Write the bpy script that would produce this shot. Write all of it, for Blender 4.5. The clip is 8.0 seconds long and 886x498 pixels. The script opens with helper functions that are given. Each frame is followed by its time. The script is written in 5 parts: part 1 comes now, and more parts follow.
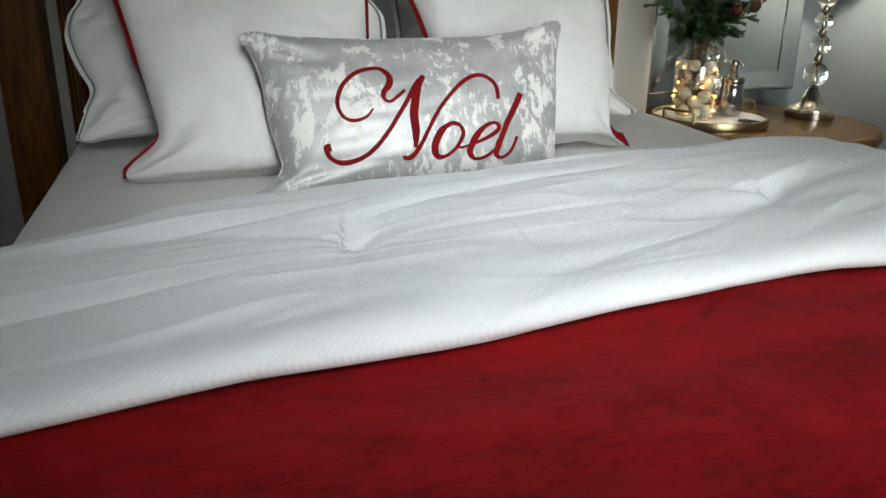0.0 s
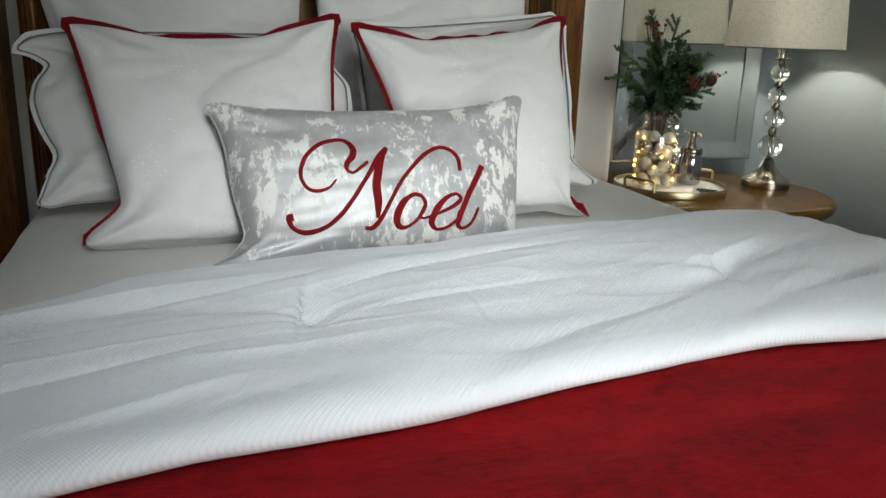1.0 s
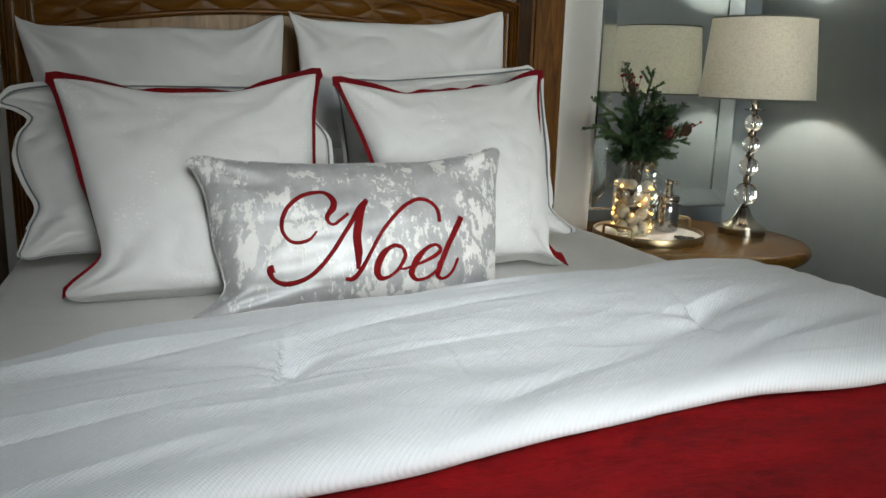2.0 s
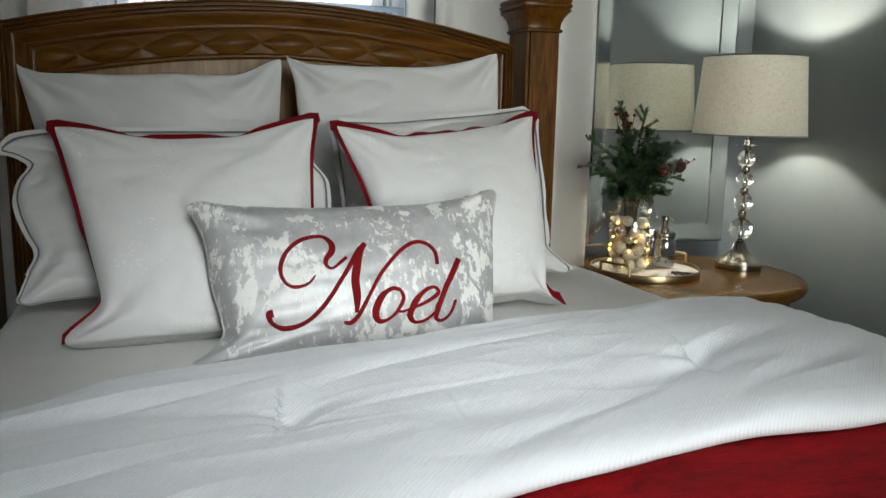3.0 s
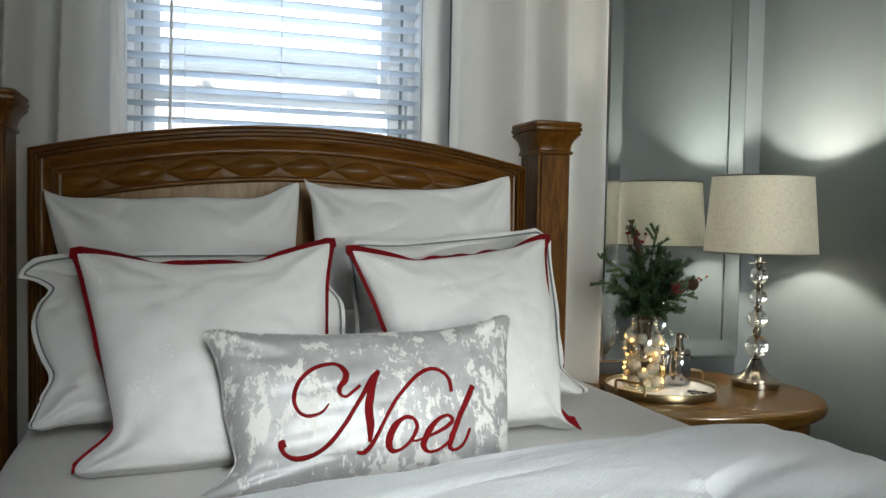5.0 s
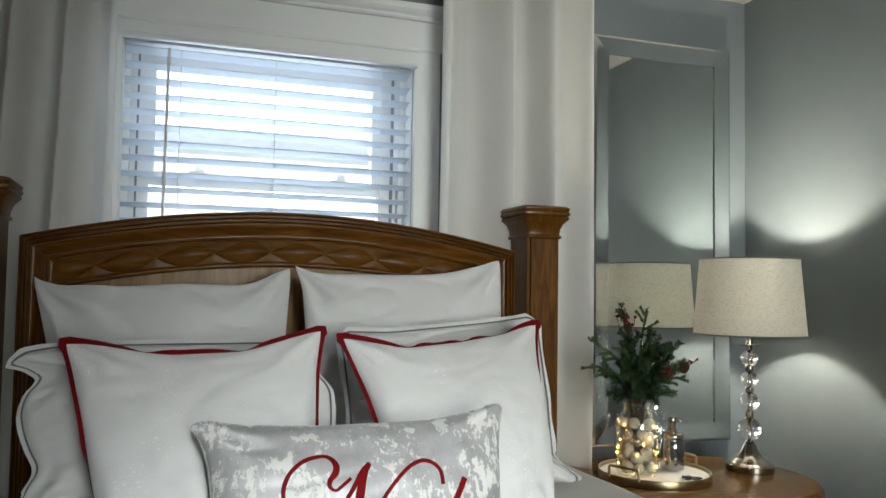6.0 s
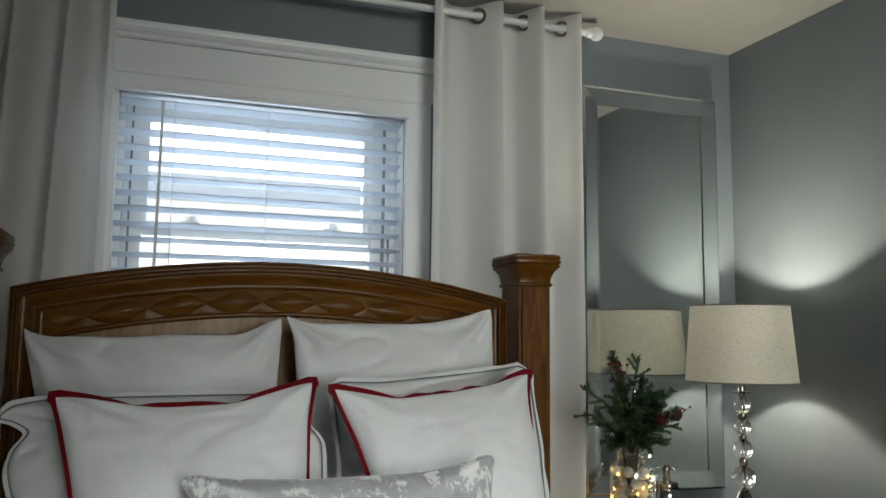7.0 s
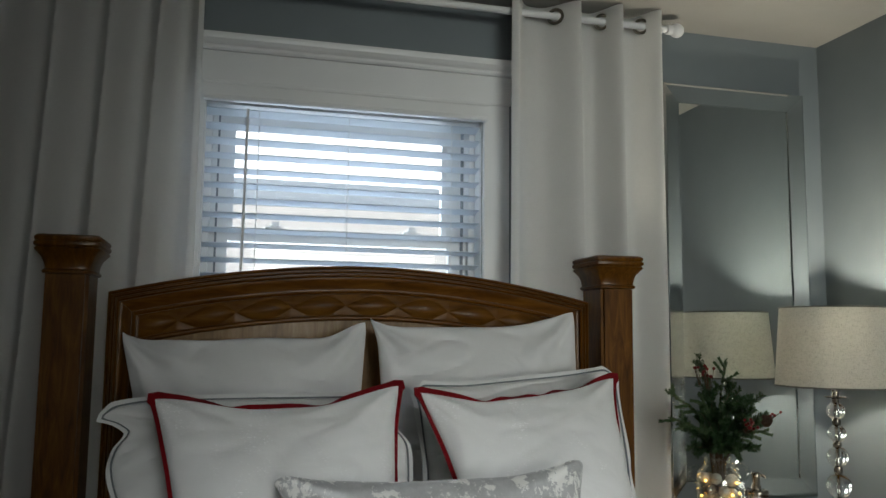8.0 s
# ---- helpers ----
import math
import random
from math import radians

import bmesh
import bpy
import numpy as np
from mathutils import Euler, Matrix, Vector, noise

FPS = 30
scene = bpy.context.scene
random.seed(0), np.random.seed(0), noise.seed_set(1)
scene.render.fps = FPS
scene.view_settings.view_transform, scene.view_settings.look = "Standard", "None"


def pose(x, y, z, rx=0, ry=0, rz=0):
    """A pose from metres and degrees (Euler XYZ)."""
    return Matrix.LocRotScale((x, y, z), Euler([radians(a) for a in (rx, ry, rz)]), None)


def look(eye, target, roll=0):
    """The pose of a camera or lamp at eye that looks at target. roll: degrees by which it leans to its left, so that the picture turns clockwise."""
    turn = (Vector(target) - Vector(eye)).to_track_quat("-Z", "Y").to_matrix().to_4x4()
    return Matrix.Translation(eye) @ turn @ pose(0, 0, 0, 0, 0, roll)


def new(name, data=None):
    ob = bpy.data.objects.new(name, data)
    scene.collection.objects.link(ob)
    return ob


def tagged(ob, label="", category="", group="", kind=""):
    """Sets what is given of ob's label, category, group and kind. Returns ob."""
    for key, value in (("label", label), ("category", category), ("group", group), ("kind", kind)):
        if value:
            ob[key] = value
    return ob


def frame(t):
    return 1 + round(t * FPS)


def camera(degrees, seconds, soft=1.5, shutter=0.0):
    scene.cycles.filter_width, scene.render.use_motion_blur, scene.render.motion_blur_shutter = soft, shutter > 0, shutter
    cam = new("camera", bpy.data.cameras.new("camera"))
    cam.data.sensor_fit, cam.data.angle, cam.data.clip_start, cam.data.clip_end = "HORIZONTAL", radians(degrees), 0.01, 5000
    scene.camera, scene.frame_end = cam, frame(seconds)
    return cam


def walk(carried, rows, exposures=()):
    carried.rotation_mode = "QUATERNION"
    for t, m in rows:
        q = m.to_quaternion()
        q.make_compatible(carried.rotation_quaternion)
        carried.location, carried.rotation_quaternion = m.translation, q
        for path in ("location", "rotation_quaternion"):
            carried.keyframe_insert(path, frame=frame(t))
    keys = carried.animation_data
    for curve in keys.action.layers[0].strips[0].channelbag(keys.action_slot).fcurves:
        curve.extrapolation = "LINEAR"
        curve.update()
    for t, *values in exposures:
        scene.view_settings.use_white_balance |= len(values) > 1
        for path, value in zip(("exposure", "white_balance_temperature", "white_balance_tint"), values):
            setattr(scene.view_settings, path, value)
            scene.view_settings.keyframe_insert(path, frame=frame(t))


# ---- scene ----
cam = camera(57.6, 8.0)
PATH = [
    (0, (-0.344, -2.101, 1.202), (0.177, -0.291, 0.529), 0.6),
    (0.5, (-0.337, -2.102, 1.213), (0.228, -0.279, 0.614), 1.2),
    (1, (-0.333, -2.107, 1.223), (0.271, -0.277, 0.689), 1.7),
    (1.5, (-0.331, -2.114, 1.229), (0.309, -0.279, 0.756), 2.1),
    (3, (-0.334, -2.124, 1.252), (0.324, -0.267, 0.908), 1.1),
    (3.5, (-0.336, -2.127, 1.259), (0.31, -0.258, 0.96), 0.9),
    (4, (-0.338, -2.128, 1.27), (0.316, -0.255, 1.021), 1.3),
    (5.5, (-0.341, -2.128, 1.302), (0.287, -0.229, 1.309), 0.8),
    (6, (-0.346, -2.135, 1.313), (0.31, -0.248, 1.415), 0.9),
    (6.5, (-0.347, -2.138, 1.319), (0.324, -0.263, 1.507), 0.8),
    (7, (-0.349, -2.144, 1.322), (0.322, -0.273, 1.536), 0.6),
    (7.5, (-0.359, -2.144, 1.327), (0.267, -0.256, 1.542), 0.4),
    (8, (-0.374, -2.137, 1.326), (0.129, -0.213, 1.542), 0.6),
]
EXPOSURES = [(0.0, -0.02), (1.5, -0.09), (4.0, -0.07), (5.5, 0.07), (6.5, -0.10), (7.0, -0.32), (8.0, -0.62)]
walk(cam, [(t, look(eye, target, roll)) for t, eye, target, roll in PATH], EXPOSURES)

CX = -0.03          # middle of the headboard
MAT_TOP = 0.85      # top of the mattress
WALL_Y, WALL_X, ROOM_L, ROOM_B, CEIL = 0.30, 1.68, -3.2, -5.0, 2.40
TABLE_Z = 0.76

# ---- light ----
world = bpy.data.worlds.new("sky")
scene.world = world
world.use_nodes = True
wn = world.node_tree.nodes
sky = wn.new("ShaderNodeTexSky")
sky.sky_type, sky.sun_disc = "NISHITA", False
sky.sun_elevation, sky.sun_rotation = radians(38), radians(150)
wn["Background"].inputs[1].default_value = 0.14
world.node_tree.links.new(sky.outputs[0], wn["Background"].inputs[0])


def lamp(name, kind, matrix, energy, color, size=0.1, size_y=None):
    data = bpy.data.lights.new(name, kind)
    data.energy, data.color = energy, color
    if kind == "AREA":
        data.shape, data.size, data.size_y = "RECTANGLE", size, size_y or size
    elif kind == "SUN":
        data.angle = radians(size)
    else:
        data.shadow_soft_size = size
    ob = new(name, data)
    ob.matrix_world = matrix
    return ob


lamp("sun", "SUN", look((0, -6, 8), (-3, 4, 0)), 5.0, (1, 0.96, 0.91), 0.6)
# daylight in the window, an unseen ceiling downlight over the foot of the bed, an added rear fill, the bulb of the
# table lamp
lamp("window_daylight", "AREA", look((-0.04, 0.62, 1.72), (-0.04, 0.0, 1.6)), 12, (0.76, 0.88, 1.0), 0.84, 0.8)
downlight = lamp("ceiling_downlight", "AREA", look((0.0, -3.05, 2.34), (0.03, -0.93, 0.94)), 3.9, (0.93, 0.98, 1.0), 0.8, 0.8)
# unseen lamp; its beam is narrowed so the bed's sides fall off darker
downlight.data.spread = radians(31)
# added fill from behind: the foot-end wall is solid, without a window
rear = lamp("rear_fill_light", "AREA", look((0.7, ROOM_B + 0.05, 1.6), (0.78, 0.2, 1.50)), 8.2, (0.95, 0.99, 0.92), 1.8, 1.3)
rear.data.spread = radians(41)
lamp("bulb_light", "POINT", pose(1.432, -0.015, 1.315), 33, (1.0, 0.935, 0.77), 0.032)


# ---- materials ----
def mat(name, color, rough=0.6, metal=0.0, **more):
    m = bpy.data.materials.new(name)
    m.use_nodes = True
    b = m.node_tree.nodes["Principled BSDF"]
    b.inputs["Base Color"].default_value = (*color, 1)
    b.inputs["Roughness"].default_value, b.inputs["Metallic"].default_value = rough, metal
    for key, value in more.items():
        b.inputs[key.replace("_", " ")].default_value = value
    return m


def node(m, kind, **values):
    n = m.node_tree.nodes.new(kind)
    for key, value in values.items():
        n.inputs[key.replace("_", " ")].default_value = value
    return n


def link(m, a, b):
    m.node_tree.links.new(a, b)


def bsdf(m):
    return m.node_tree.nodes["Principled BSDF"]


def coords(m, scale=(1, 1, 1), turn=(0, 0, 0)):
    tc, mp = node(m, "ShaderNodeTexCoord"), node(m, "ShaderNodeMapping")
    mp.inputs["Scale"].default_value = scale
    mp.inputs["Rotation"].default_value = [radians(a) for a in turn]
    link(m, tc.outputs["Object"], mp.inputs[0])
    return mp.outputs[0]


def ramp(m, fac, stops):
    r = node(m, "ShaderNodeValToRGB")
    e = r.color_ramp.elements
    while len(e) < len(stops):
        e.new(0.5)
    for el, (p, c) in zip(e, stops):
        el.position, el.color = p, (*c, 1)
    link(m, fac, r.inputs[0])
    return r.outputs[0]


def noise_tex(m, vec, scale, detail=4.0, rough=0.55, distort=0.0):
    n = node(m, "ShaderNodeTexNoise", Scale=scale, Detail=detail, Roughness=rough, Distortion=distort)
    link(m, vec, n.inputs["Vector"])
    return n.outputs["Fac"]


def bump(m, *heights):
    """heights: pairs of (socket, strength, distance in metres), laid over each other."""
    last = None
    for h, s, d in heights:
        b = node(m, "ShaderNodeBump", Strength=s, Distance=d)
        link(m, h, b.inputs["Height"])
        if last:
            link(m, last, b.inputs["Normal"])
        last = b.outputs[0]
    link(m, last, bsdf(m).inputs["Normal"])


def paint(name, a, b, rough=0.55, scale=3.0):
    m = mat(name, a, rough)
    v = coords(m)
    link(m, ramp(m, noise_tex(m, v, scale, 5), [(0.3, a), (0.7, b)]), bsdf(m).inputs["Base Color"])
    bump(m, (noise_tex(m, v, 260, 3), 0.12, 0.001))
    return m


def cloth(name, a, b, weave=900, rough=0.9, sheen=0.3, wrinkle=0.25, metal=0.0, spark=False):
    m = mat(name, a, rough, metal, Sheen_Weight=sheen, Sheen_Roughness=0.5)
    v = coords(m)
    link(m, ramp(m, noise_tex(m, v, 7, 5), [(0.3, a), (0.7, b)]), bsdf(m).inputs["Base Color"])
    w1 = node(m, "ShaderNodeTexWave", Scale=weave / 6.28, Distortion=1.5, Detail=1.0)
    w2 = node(m, "ShaderNodeTexWave", Scale=weave / 6.28, Distortion=1.5, Detail=1.0)
    w1.bands_direction, w2.bands_direction = "X", "Z"
    link(m, v, w1.inputs[0]), link(m, v, w2.inputs[0])
    bump(m, (noise_tex(m, v, 14, 3, 0.5, 0.6), wrinkle, 0.012), (w1.outputs["Fac"], 0.12, 0.0006), (w2.outputs["Fac"], 0.12, 0.0006))
    if spark:
        # thread glints painted into the colour as near-white flecks, also made glossier
        near = ramp(m, noise_tex(m, coords(m, (170, 170, 420)), 1.0, 2, 0.5), [(0.60, (0, 0, 0)), (0.66, (1, 1, 1))])
        patch = ramp(m, noise_tex(m, v, 9, 4), [(0.47, (0, 0, 0)), (0.62, (1, 1, 1))])
        mul = node(m, "ShaderNodeMath")
        mul.operation = "MULTIPLY"
        link(m, near, mul.inputs[0]), link(m, patch, mul.inputs[1])
        glint_tint = node(m, "ShaderNodeMixRGB")
        glint_tint.inputs[2].default_value = (0.97, 0.97, 0.97, 1)
        link(m, mul.outputs[0], glint_tint.inputs[0])
        link(m, bsdf(m).inputs["Base Color"].links[0].from_socket, glint_tint.inputs[1])
        link(m, glint_tint.outputs[0], bsdf(m).inputs["Base Color"])
        r = node(m, "ShaderNodeMapRange", To_Min=rough, To_Max=0.22)
        link(m, mul.outputs[0], r.inputs["Value"]), link(m, r.outputs[0], bsdf(m).inputs["Roughness"])
    return m


def wood(name, dark, mid, light, grain=(2.0, 14.0, 14.0), rough=0.32):
    m = mat(name, mid, rough, Coat_Weight=0.05, Coat_Roughness=0.15, Specular_IOR_Level=0.22)
    v = coords(m, grain)
    g = noise_tex(m, v, 4.0, 8, 0.62, 0.8)
    link(m, ramp(m, g, [(0.25, dark), (0.5, mid), (0.78, light)]), bsdf(m).inputs["Base Color"])
    fine = noise_tex(m, coords(m, tuple(2 * a for a in grain)), 5, 4)
    rr = node(m, "ShaderNodeMapRange", To_Min=rough - 0.05, To_Max=rough + 0.08)
    link(m, fine, rr.inputs["Value"]), link(m, rr.outputs[0], bsdf(m).inputs["Roughness"])
    bump(m, (fine, 0.04, 0.001))
    return m


def clear_glass(name, tint=(1, 1, 1), gloss=0.9, least=0.05):
    """Thin glass: seen through, with a clear gloss on top."""
    m = mat(name, tint)
    nodes = m.node_tree.nodes
    t, g, mix, fr = nodes.new("ShaderNodeBsdfTransparent"), nodes.new("ShaderNodeBsdfGlossy"), nodes.new("ShaderNodeMixShader"), nodes.new("ShaderNodeLayerWeight")
    t.inputs[0].default_value, g.inputs["Roughness"].default_value = (*tint, 1), 0.02
    g.inputs[0].default_value = (gloss, gloss, gloss, 1)
    fr.inputs["Blend"].default_value = 0.5
    curve = node(m, "ShaderNodeMath")
    curve.operation = "POWER"
    curve.inputs[1].default_value = 3.5
    span = node(m, "ShaderNodeMapRange", To_Min=least, To_Max=0.8)
    link(m, fr.outputs["Facing"], curve.inputs[0]), link(m, curve.outputs[0], span.inputs["Value"])
    link(m, span.outputs[0], mix.inputs[0]), link(m, t.outputs[0], mix.inputs[1]), link(m, g.outputs[0], mix.inputs[2])
    link(m, mix.outputs[0], nodes["Material Output"].inputs[0])
    return m


def glow(name, color, strength):
    m = mat(name, color)
    bsdf(m).inputs["Emission Color"].default_value = (*color, 1)
    bsdf(m).inputs["Emission Strength"].default_value = strength
    return m


def through_cloth(name, a, b, share, weave, rough=0.9):
    """Woven cloth that lets part of the light through."""
    m = cloth(name, a, b, weave, rough, 0.1, 0.05)
    nodes = m.node_tree.nodes
    tr, mix = nodes.new("ShaderNodeBsdfTranslucent"), nodes.new("ShaderNodeMixShader")
    mix.inputs[0].default_value = share
    v = coords(m, (1, 1, 0.5))
    link(m, ramp(m, noise_tex(m, v, 220, 3, 0.7), [(0.3, a), (0.7, b)]), tr.inputs[0])
    link(m, bsdf(m).outputs[0], mix.inputs[1]), link(m, tr.outputs[0], mix.inputs[2])
    link(m, mix.outputs[0], nodes["Material Output"].inputs[0])
    return m


def slub(name, a, b, share):
    """Coarse linen: uneven threads both ways, part of the light comes through."""
    m = mat(name, a, 0.9)
    nodes = m.node_tree.nodes
    ways = [noise_tex(m, coords(m, k), 1.0, 3, 0.6) for k in ((70, 70, 900), (800, 800, 55))]
    both = node(m, "ShaderNodeMath")
    both.operation = "MULTIPLY_ADD"
    both.inputs[1].default_value = 1.0
    link(m, ways[0], both.inputs[0]), link(m, ways[1], both.inputs[2])
    col = ramp(m, both.outputs[0], [(0.78, a), (1.2, b)])
    tr, mix = nodes.new("ShaderNodeBsdfTranslucent"), nodes.new("ShaderNodeMixShader")
    mix.inputs[0].default_value = share
    link(m, col, tr.inputs[0]), link(m, col, bsdf(m).inputs["Base Color"])
    bump(m, (both.outputs[0], 0.4, 0.0006))
    link(m, bsdf(m).outputs[0], mix.inputs[1]), link(m, tr.outputs[0], mix.inputs[2])
    link(m, mix.outputs[0], nodes["Material Output"].inputs[0])
    return m


def nap(name, dark, light):
    """Brushed velvet with lighter and darker strokes of the pile."""
    m = mat(name, light, 0.85, Sheen_Weight=0.05, Sheen_Roughness=0.35, Specular_IOR_Level=0.12)
    bsdf(m).inputs["Sheen Tint"].default_value = (1.0, 0.25, 0.22, 1)
    big = noise_tex(m, coords(m, (1.0, 2.6, 2.6), (0, 0, -12)), 4.0, 9, 0.74, 0.5)
    spots = noise_tex(m, coords(m, (1, 1.8, 1), (0, 0, -30)), 30, 9, 0.8, 0.6)
    mean = node(m, "ShaderNodeMath")
    mean.operation = "MULTIPLY_ADD"
    mean.inputs[1].default_value = 0.85
    fibre = noise_tex(m, coords(m, (1.0, 4.5, 1), (0, 0, -16)), 95, 6, 0.75)
    strands = node(m, "ShaderNodeMath")
    strands.operation = "MULTIPLY_ADD"
    strands.inputs[1].default_value = 0.42
    link(m, fibre, strands.inputs[0]), link(m, big, strands.inputs[2])
    link(m, spots, mean.inputs[0]), link(m, strands.outputs[0], mean.inputs[2])
    half = node(m, "ShaderNodeMath")
    half.operation = "MULTIPLY"
    half.inputs[1].default_value = 0.5
    link(m, mean.outputs[0], half.inputs[0])
    link(m, ramp(m, half.outputs[0], [(0.43, dark), (0.535, tuple(0.5 * p + 0.5 * q for p, q in zip(dark, light))), (0.66, light)]), bsdf(m).inputs["Base Color"])
    bump(m, (big, 0.5, 0.012), (spots, 0.35, 0.004), (noise_tex(m, coords(m), 420, 3), 0.35, 0.0014))
    return m


def ribbed(name, a, b):
    """White matelasse with fine slanting ribs."""
    m = mat(name, a, 0.85, Sheen_Weight=0.25)
    v = coords(m)
    link(m, ramp(m, noise_tex(m, v, 5, 4), [(0.3, a), (0.7, b)]), bsdf(m).inputs["Base Color"])
    slant = coords(m, (1, 1, 1), (0, 0, RIB_TURN))
    w = node(m, "ShaderNodeTexWave", Scale=1 / (RIB_STEP * 3.14159), Distortion=0.8, Detail=1.5)
    w.inputs["Detail Scale"].default_value = 0.5
    w.bands_direction = "X"
    link(m, slant, w.inputs[0])
    across = node(m, "ShaderNodeTexWave", Scale=1 / (RIB_STEP * 0.7 * 3.14159), Distortion=1.0)
    across.bands_direction = "Y"
    link(m, slant, across.inputs[0])
    bump(m, (noise_tex(m, v, 11, 4, 0.55, 0.5), 0.20, 0.011), (w.outputs["Fac"], 0.45, 0.0010), (across.outputs["Fac"], 0.14, 0.0006))
    return m


def foil(name):
    """Pale cloth with worn silver foil, broken into tall flecks."""
    m = mat(name, (0.6, 0.6, 0.58), 0.4)
    v = coords(m, (1.0, 1.0, 0.42))
    big = noise_tex(m, v, 34, 14, 0.72, 0.1)
    patch = noise_tex(m, coords(m), 10, 3, 0.5)
    add = node(m, "ShaderNodeMath")
    add.operation = "MULTIPLY_ADD"
    link(m, patch, add.inputs[0])
    add.inputs[1].default_value = 0.5
    link(m, big, add.inputs[2])
    fleck = noise_tex(m, coords(m, (1.0, 1.0, 0.40)), 100, 8, 0.7)
    area = node(m, "ShaderNodeMath")
    area.operation = "MULTIPLY_ADD"
    link(m, noise_tex(m, coords(m, (1, 1, 1), (30, 20, 10)), 6, 2, 0.5), area.inputs[0])
    area.inputs[1].default_value = 0.6
    link(m, fleck, area.inputs[2])
    either = node(m, "ShaderNodeMath")
    either.operation = "MAXIMUM"
    link(m, ramp(m, add.outputs[0], [(0.803, (0, 0, 0)), (0.813, (1, 1, 1))]), either.inputs[0])
    link(m, ramp(m, area.outputs[0], [(0.915, (0, 0, 0)), (0.930, (1, 1, 1))]), either.inputs[1])
    mask = either.outputs[0]
    base = ramp(m, noise_tex(m, coords(m, (2, 2, 0.5)), 14, 8, 0.75), [(0.3, (0.40, 0.405, 0.40)), (0.7, (0.56, 0.565, 0.565))])
    mix = node(m, "ShaderNodeMixRGB")
    mix.inputs[2].default_value = (0.78, 0.775, 0.74, 1)
    link(m, mask, mix.inputs[0]), link(m, base, mix.inputs[1]), link(m, mix.outputs[0], bsdf(m).inputs["Base Color"])
    for key, lo, hi in (("Metallic", 0.42, 0.0), ("Roughness", 0.50, 0.8)):
        r = node(m, "ShaderNodeMapRange", To_Min=lo, To_Max=hi)
        link(m, mask, r.inputs["Value"]), link(m, r.outputs[0], bsdf(m).inputs[key])
    bump(m, (noise_tex(m, coords(m), 16, 4, 0.55, 0.3), 0.07, 0.008), (noise_tex(m, coords(m, (1, 1, 1)), 330, 4, 0.7), 0.3, 0.0009))
    return m


RIB_TURN, RIB_STEP = 48.0, 0.0041
M_WALL = paint("blue_grey_wall_paint", (0.165, 0.194, 0.215), (0.190, 0.219, 0.240))
# off-white paint darkened to grey, standing for weaker light overhead
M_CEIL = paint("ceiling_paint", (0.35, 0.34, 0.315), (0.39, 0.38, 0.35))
M_TRIM = paint("white_gloss_paint", (0.76, 0.77, 0.78), (0.82, 0.83, 0.84), 0.35)
M_FLOOR = wood("floor_wood", (0.07, 0.035, 0.018), (0.13, 0.07, 0.035), (0.2, 0.11, 0.06))
M_WOOD = wood("bed_wood", (0.036, 0.012, 0.0015), (0.128, 0.046, 0.0048), (0.24, 0.098, 0.014))
M_WOODV = wood("bed_wood_upright", (0.038, 0.013, 0.002), (0.118, 0.045, 0.0052), (0.22, 0.092, 0.014), (14, 14, 2))
M_CARVED = wood("carved_bed_wood", (0.070, 0.026, 0.004), (0.140, 0.056, 0.008), (0.22, 0.098, 0.018), rough=0.36)
bsdf(M_CARVED).inputs["Specular IOR Level"].default_value = 0.12
M_PANEL = wood("bed_panel_veneer", (0.13, 0.068, 0.024), (0.25, 0.140, 0.054), (0.42, 0.26, 0.12), (9, 9, 1.2), 0.40)
M_TABLE = wood("nightstand_wood", (0.058, 0.025, 0.003), (0.100, 0.048, 0.008), (0.145, 0.074, 0.014), (1.6, 22, 22), 0.20)
bsdf(M_TABLE).inputs["Specular IOR Level"].default_value = 0.16
M_SHEET = cloth("white_sheet", (0.66, 0.65, 0.62), (0.72, 0.71, 0.68), 1500)
M_LINEN = cloth("white_linen", (0.74, 0.74, 0.73), (0.80, 0.80, 0.79), 1100, wrinkle=0.38, spark=True)
M_SHAM = cloth("white_percale", (0.72, 0.72, 0.71), (0.79, 0.79, 0.78), 1500, wrinkle=0.4)
M_SATIN = cloth("white_satin", (0.74, 0.74, 0.75), (0.80, 0.80, 0.81), 2200, 0.42, 0.3, 0.4)
M_PIPING = cloth("grey_piping", (0.13, 0.145, 0.155), (0.19, 0.205, 0.215), 1500)
M_RED = cloth("red_velvet_trim", (0.13, 0.0025, 0.005), (0.20, 0.005, 0.009), 1500, 0.85, 0.1)
M_STITCH = cloth("red_embroidery", (0.13, 0.002, 0.003), (0.235, 0.005, 0.007), 2400, 0.75, 0.02)
for dull in (M_RED, M_STITCH):
    bsdf(dull).inputs["Specular IOR Level"].default_value = 0.15
M_VELVET = nap("red_velvet", (0.10, 0.002, 0.003), (0.37, 0.007, 0.010))
M_RIBBED = ribbed("white_matelasse", (0.735, 0.76, 0.785), (0.795, 0.82, 0.845))
M_FOIL = foil("silver_foil_cloth")
M_CURTAIN = through_cloth("white_curtain_cloth", (0.87, 0.865, 0.85), (0.92, 0.915, 0.90), 0.45, 1400)
M_BLIND = through_cloth("white_blind_slat", (0.72, 0.77, 0.82), (0.76, 0.81, 0.86), 0.5, 3000, 0.5)
M_SHADE = slub("linen_lampshade", (0.40, 0.395, 0.36), (0.60, 0.59, 0.545), 0.26)
M_SHADE_RIM = cloth("grey_shade_binding", (0.10, 0.10, 0.09), (0.14, 0.14, 0.13), 1300)
M_NICKEL = mat("brushed_nickel", (0.31, 0.285, 0.25), 0.22, 1.0)
M_STEEL = mat("polished_steel", (0.72, 0.71, 0.69), 0.12, 1.0)
M_GOLD = mat("brushed_brass", (0.52, 0.42, 0.26), 0.30, 1.0)
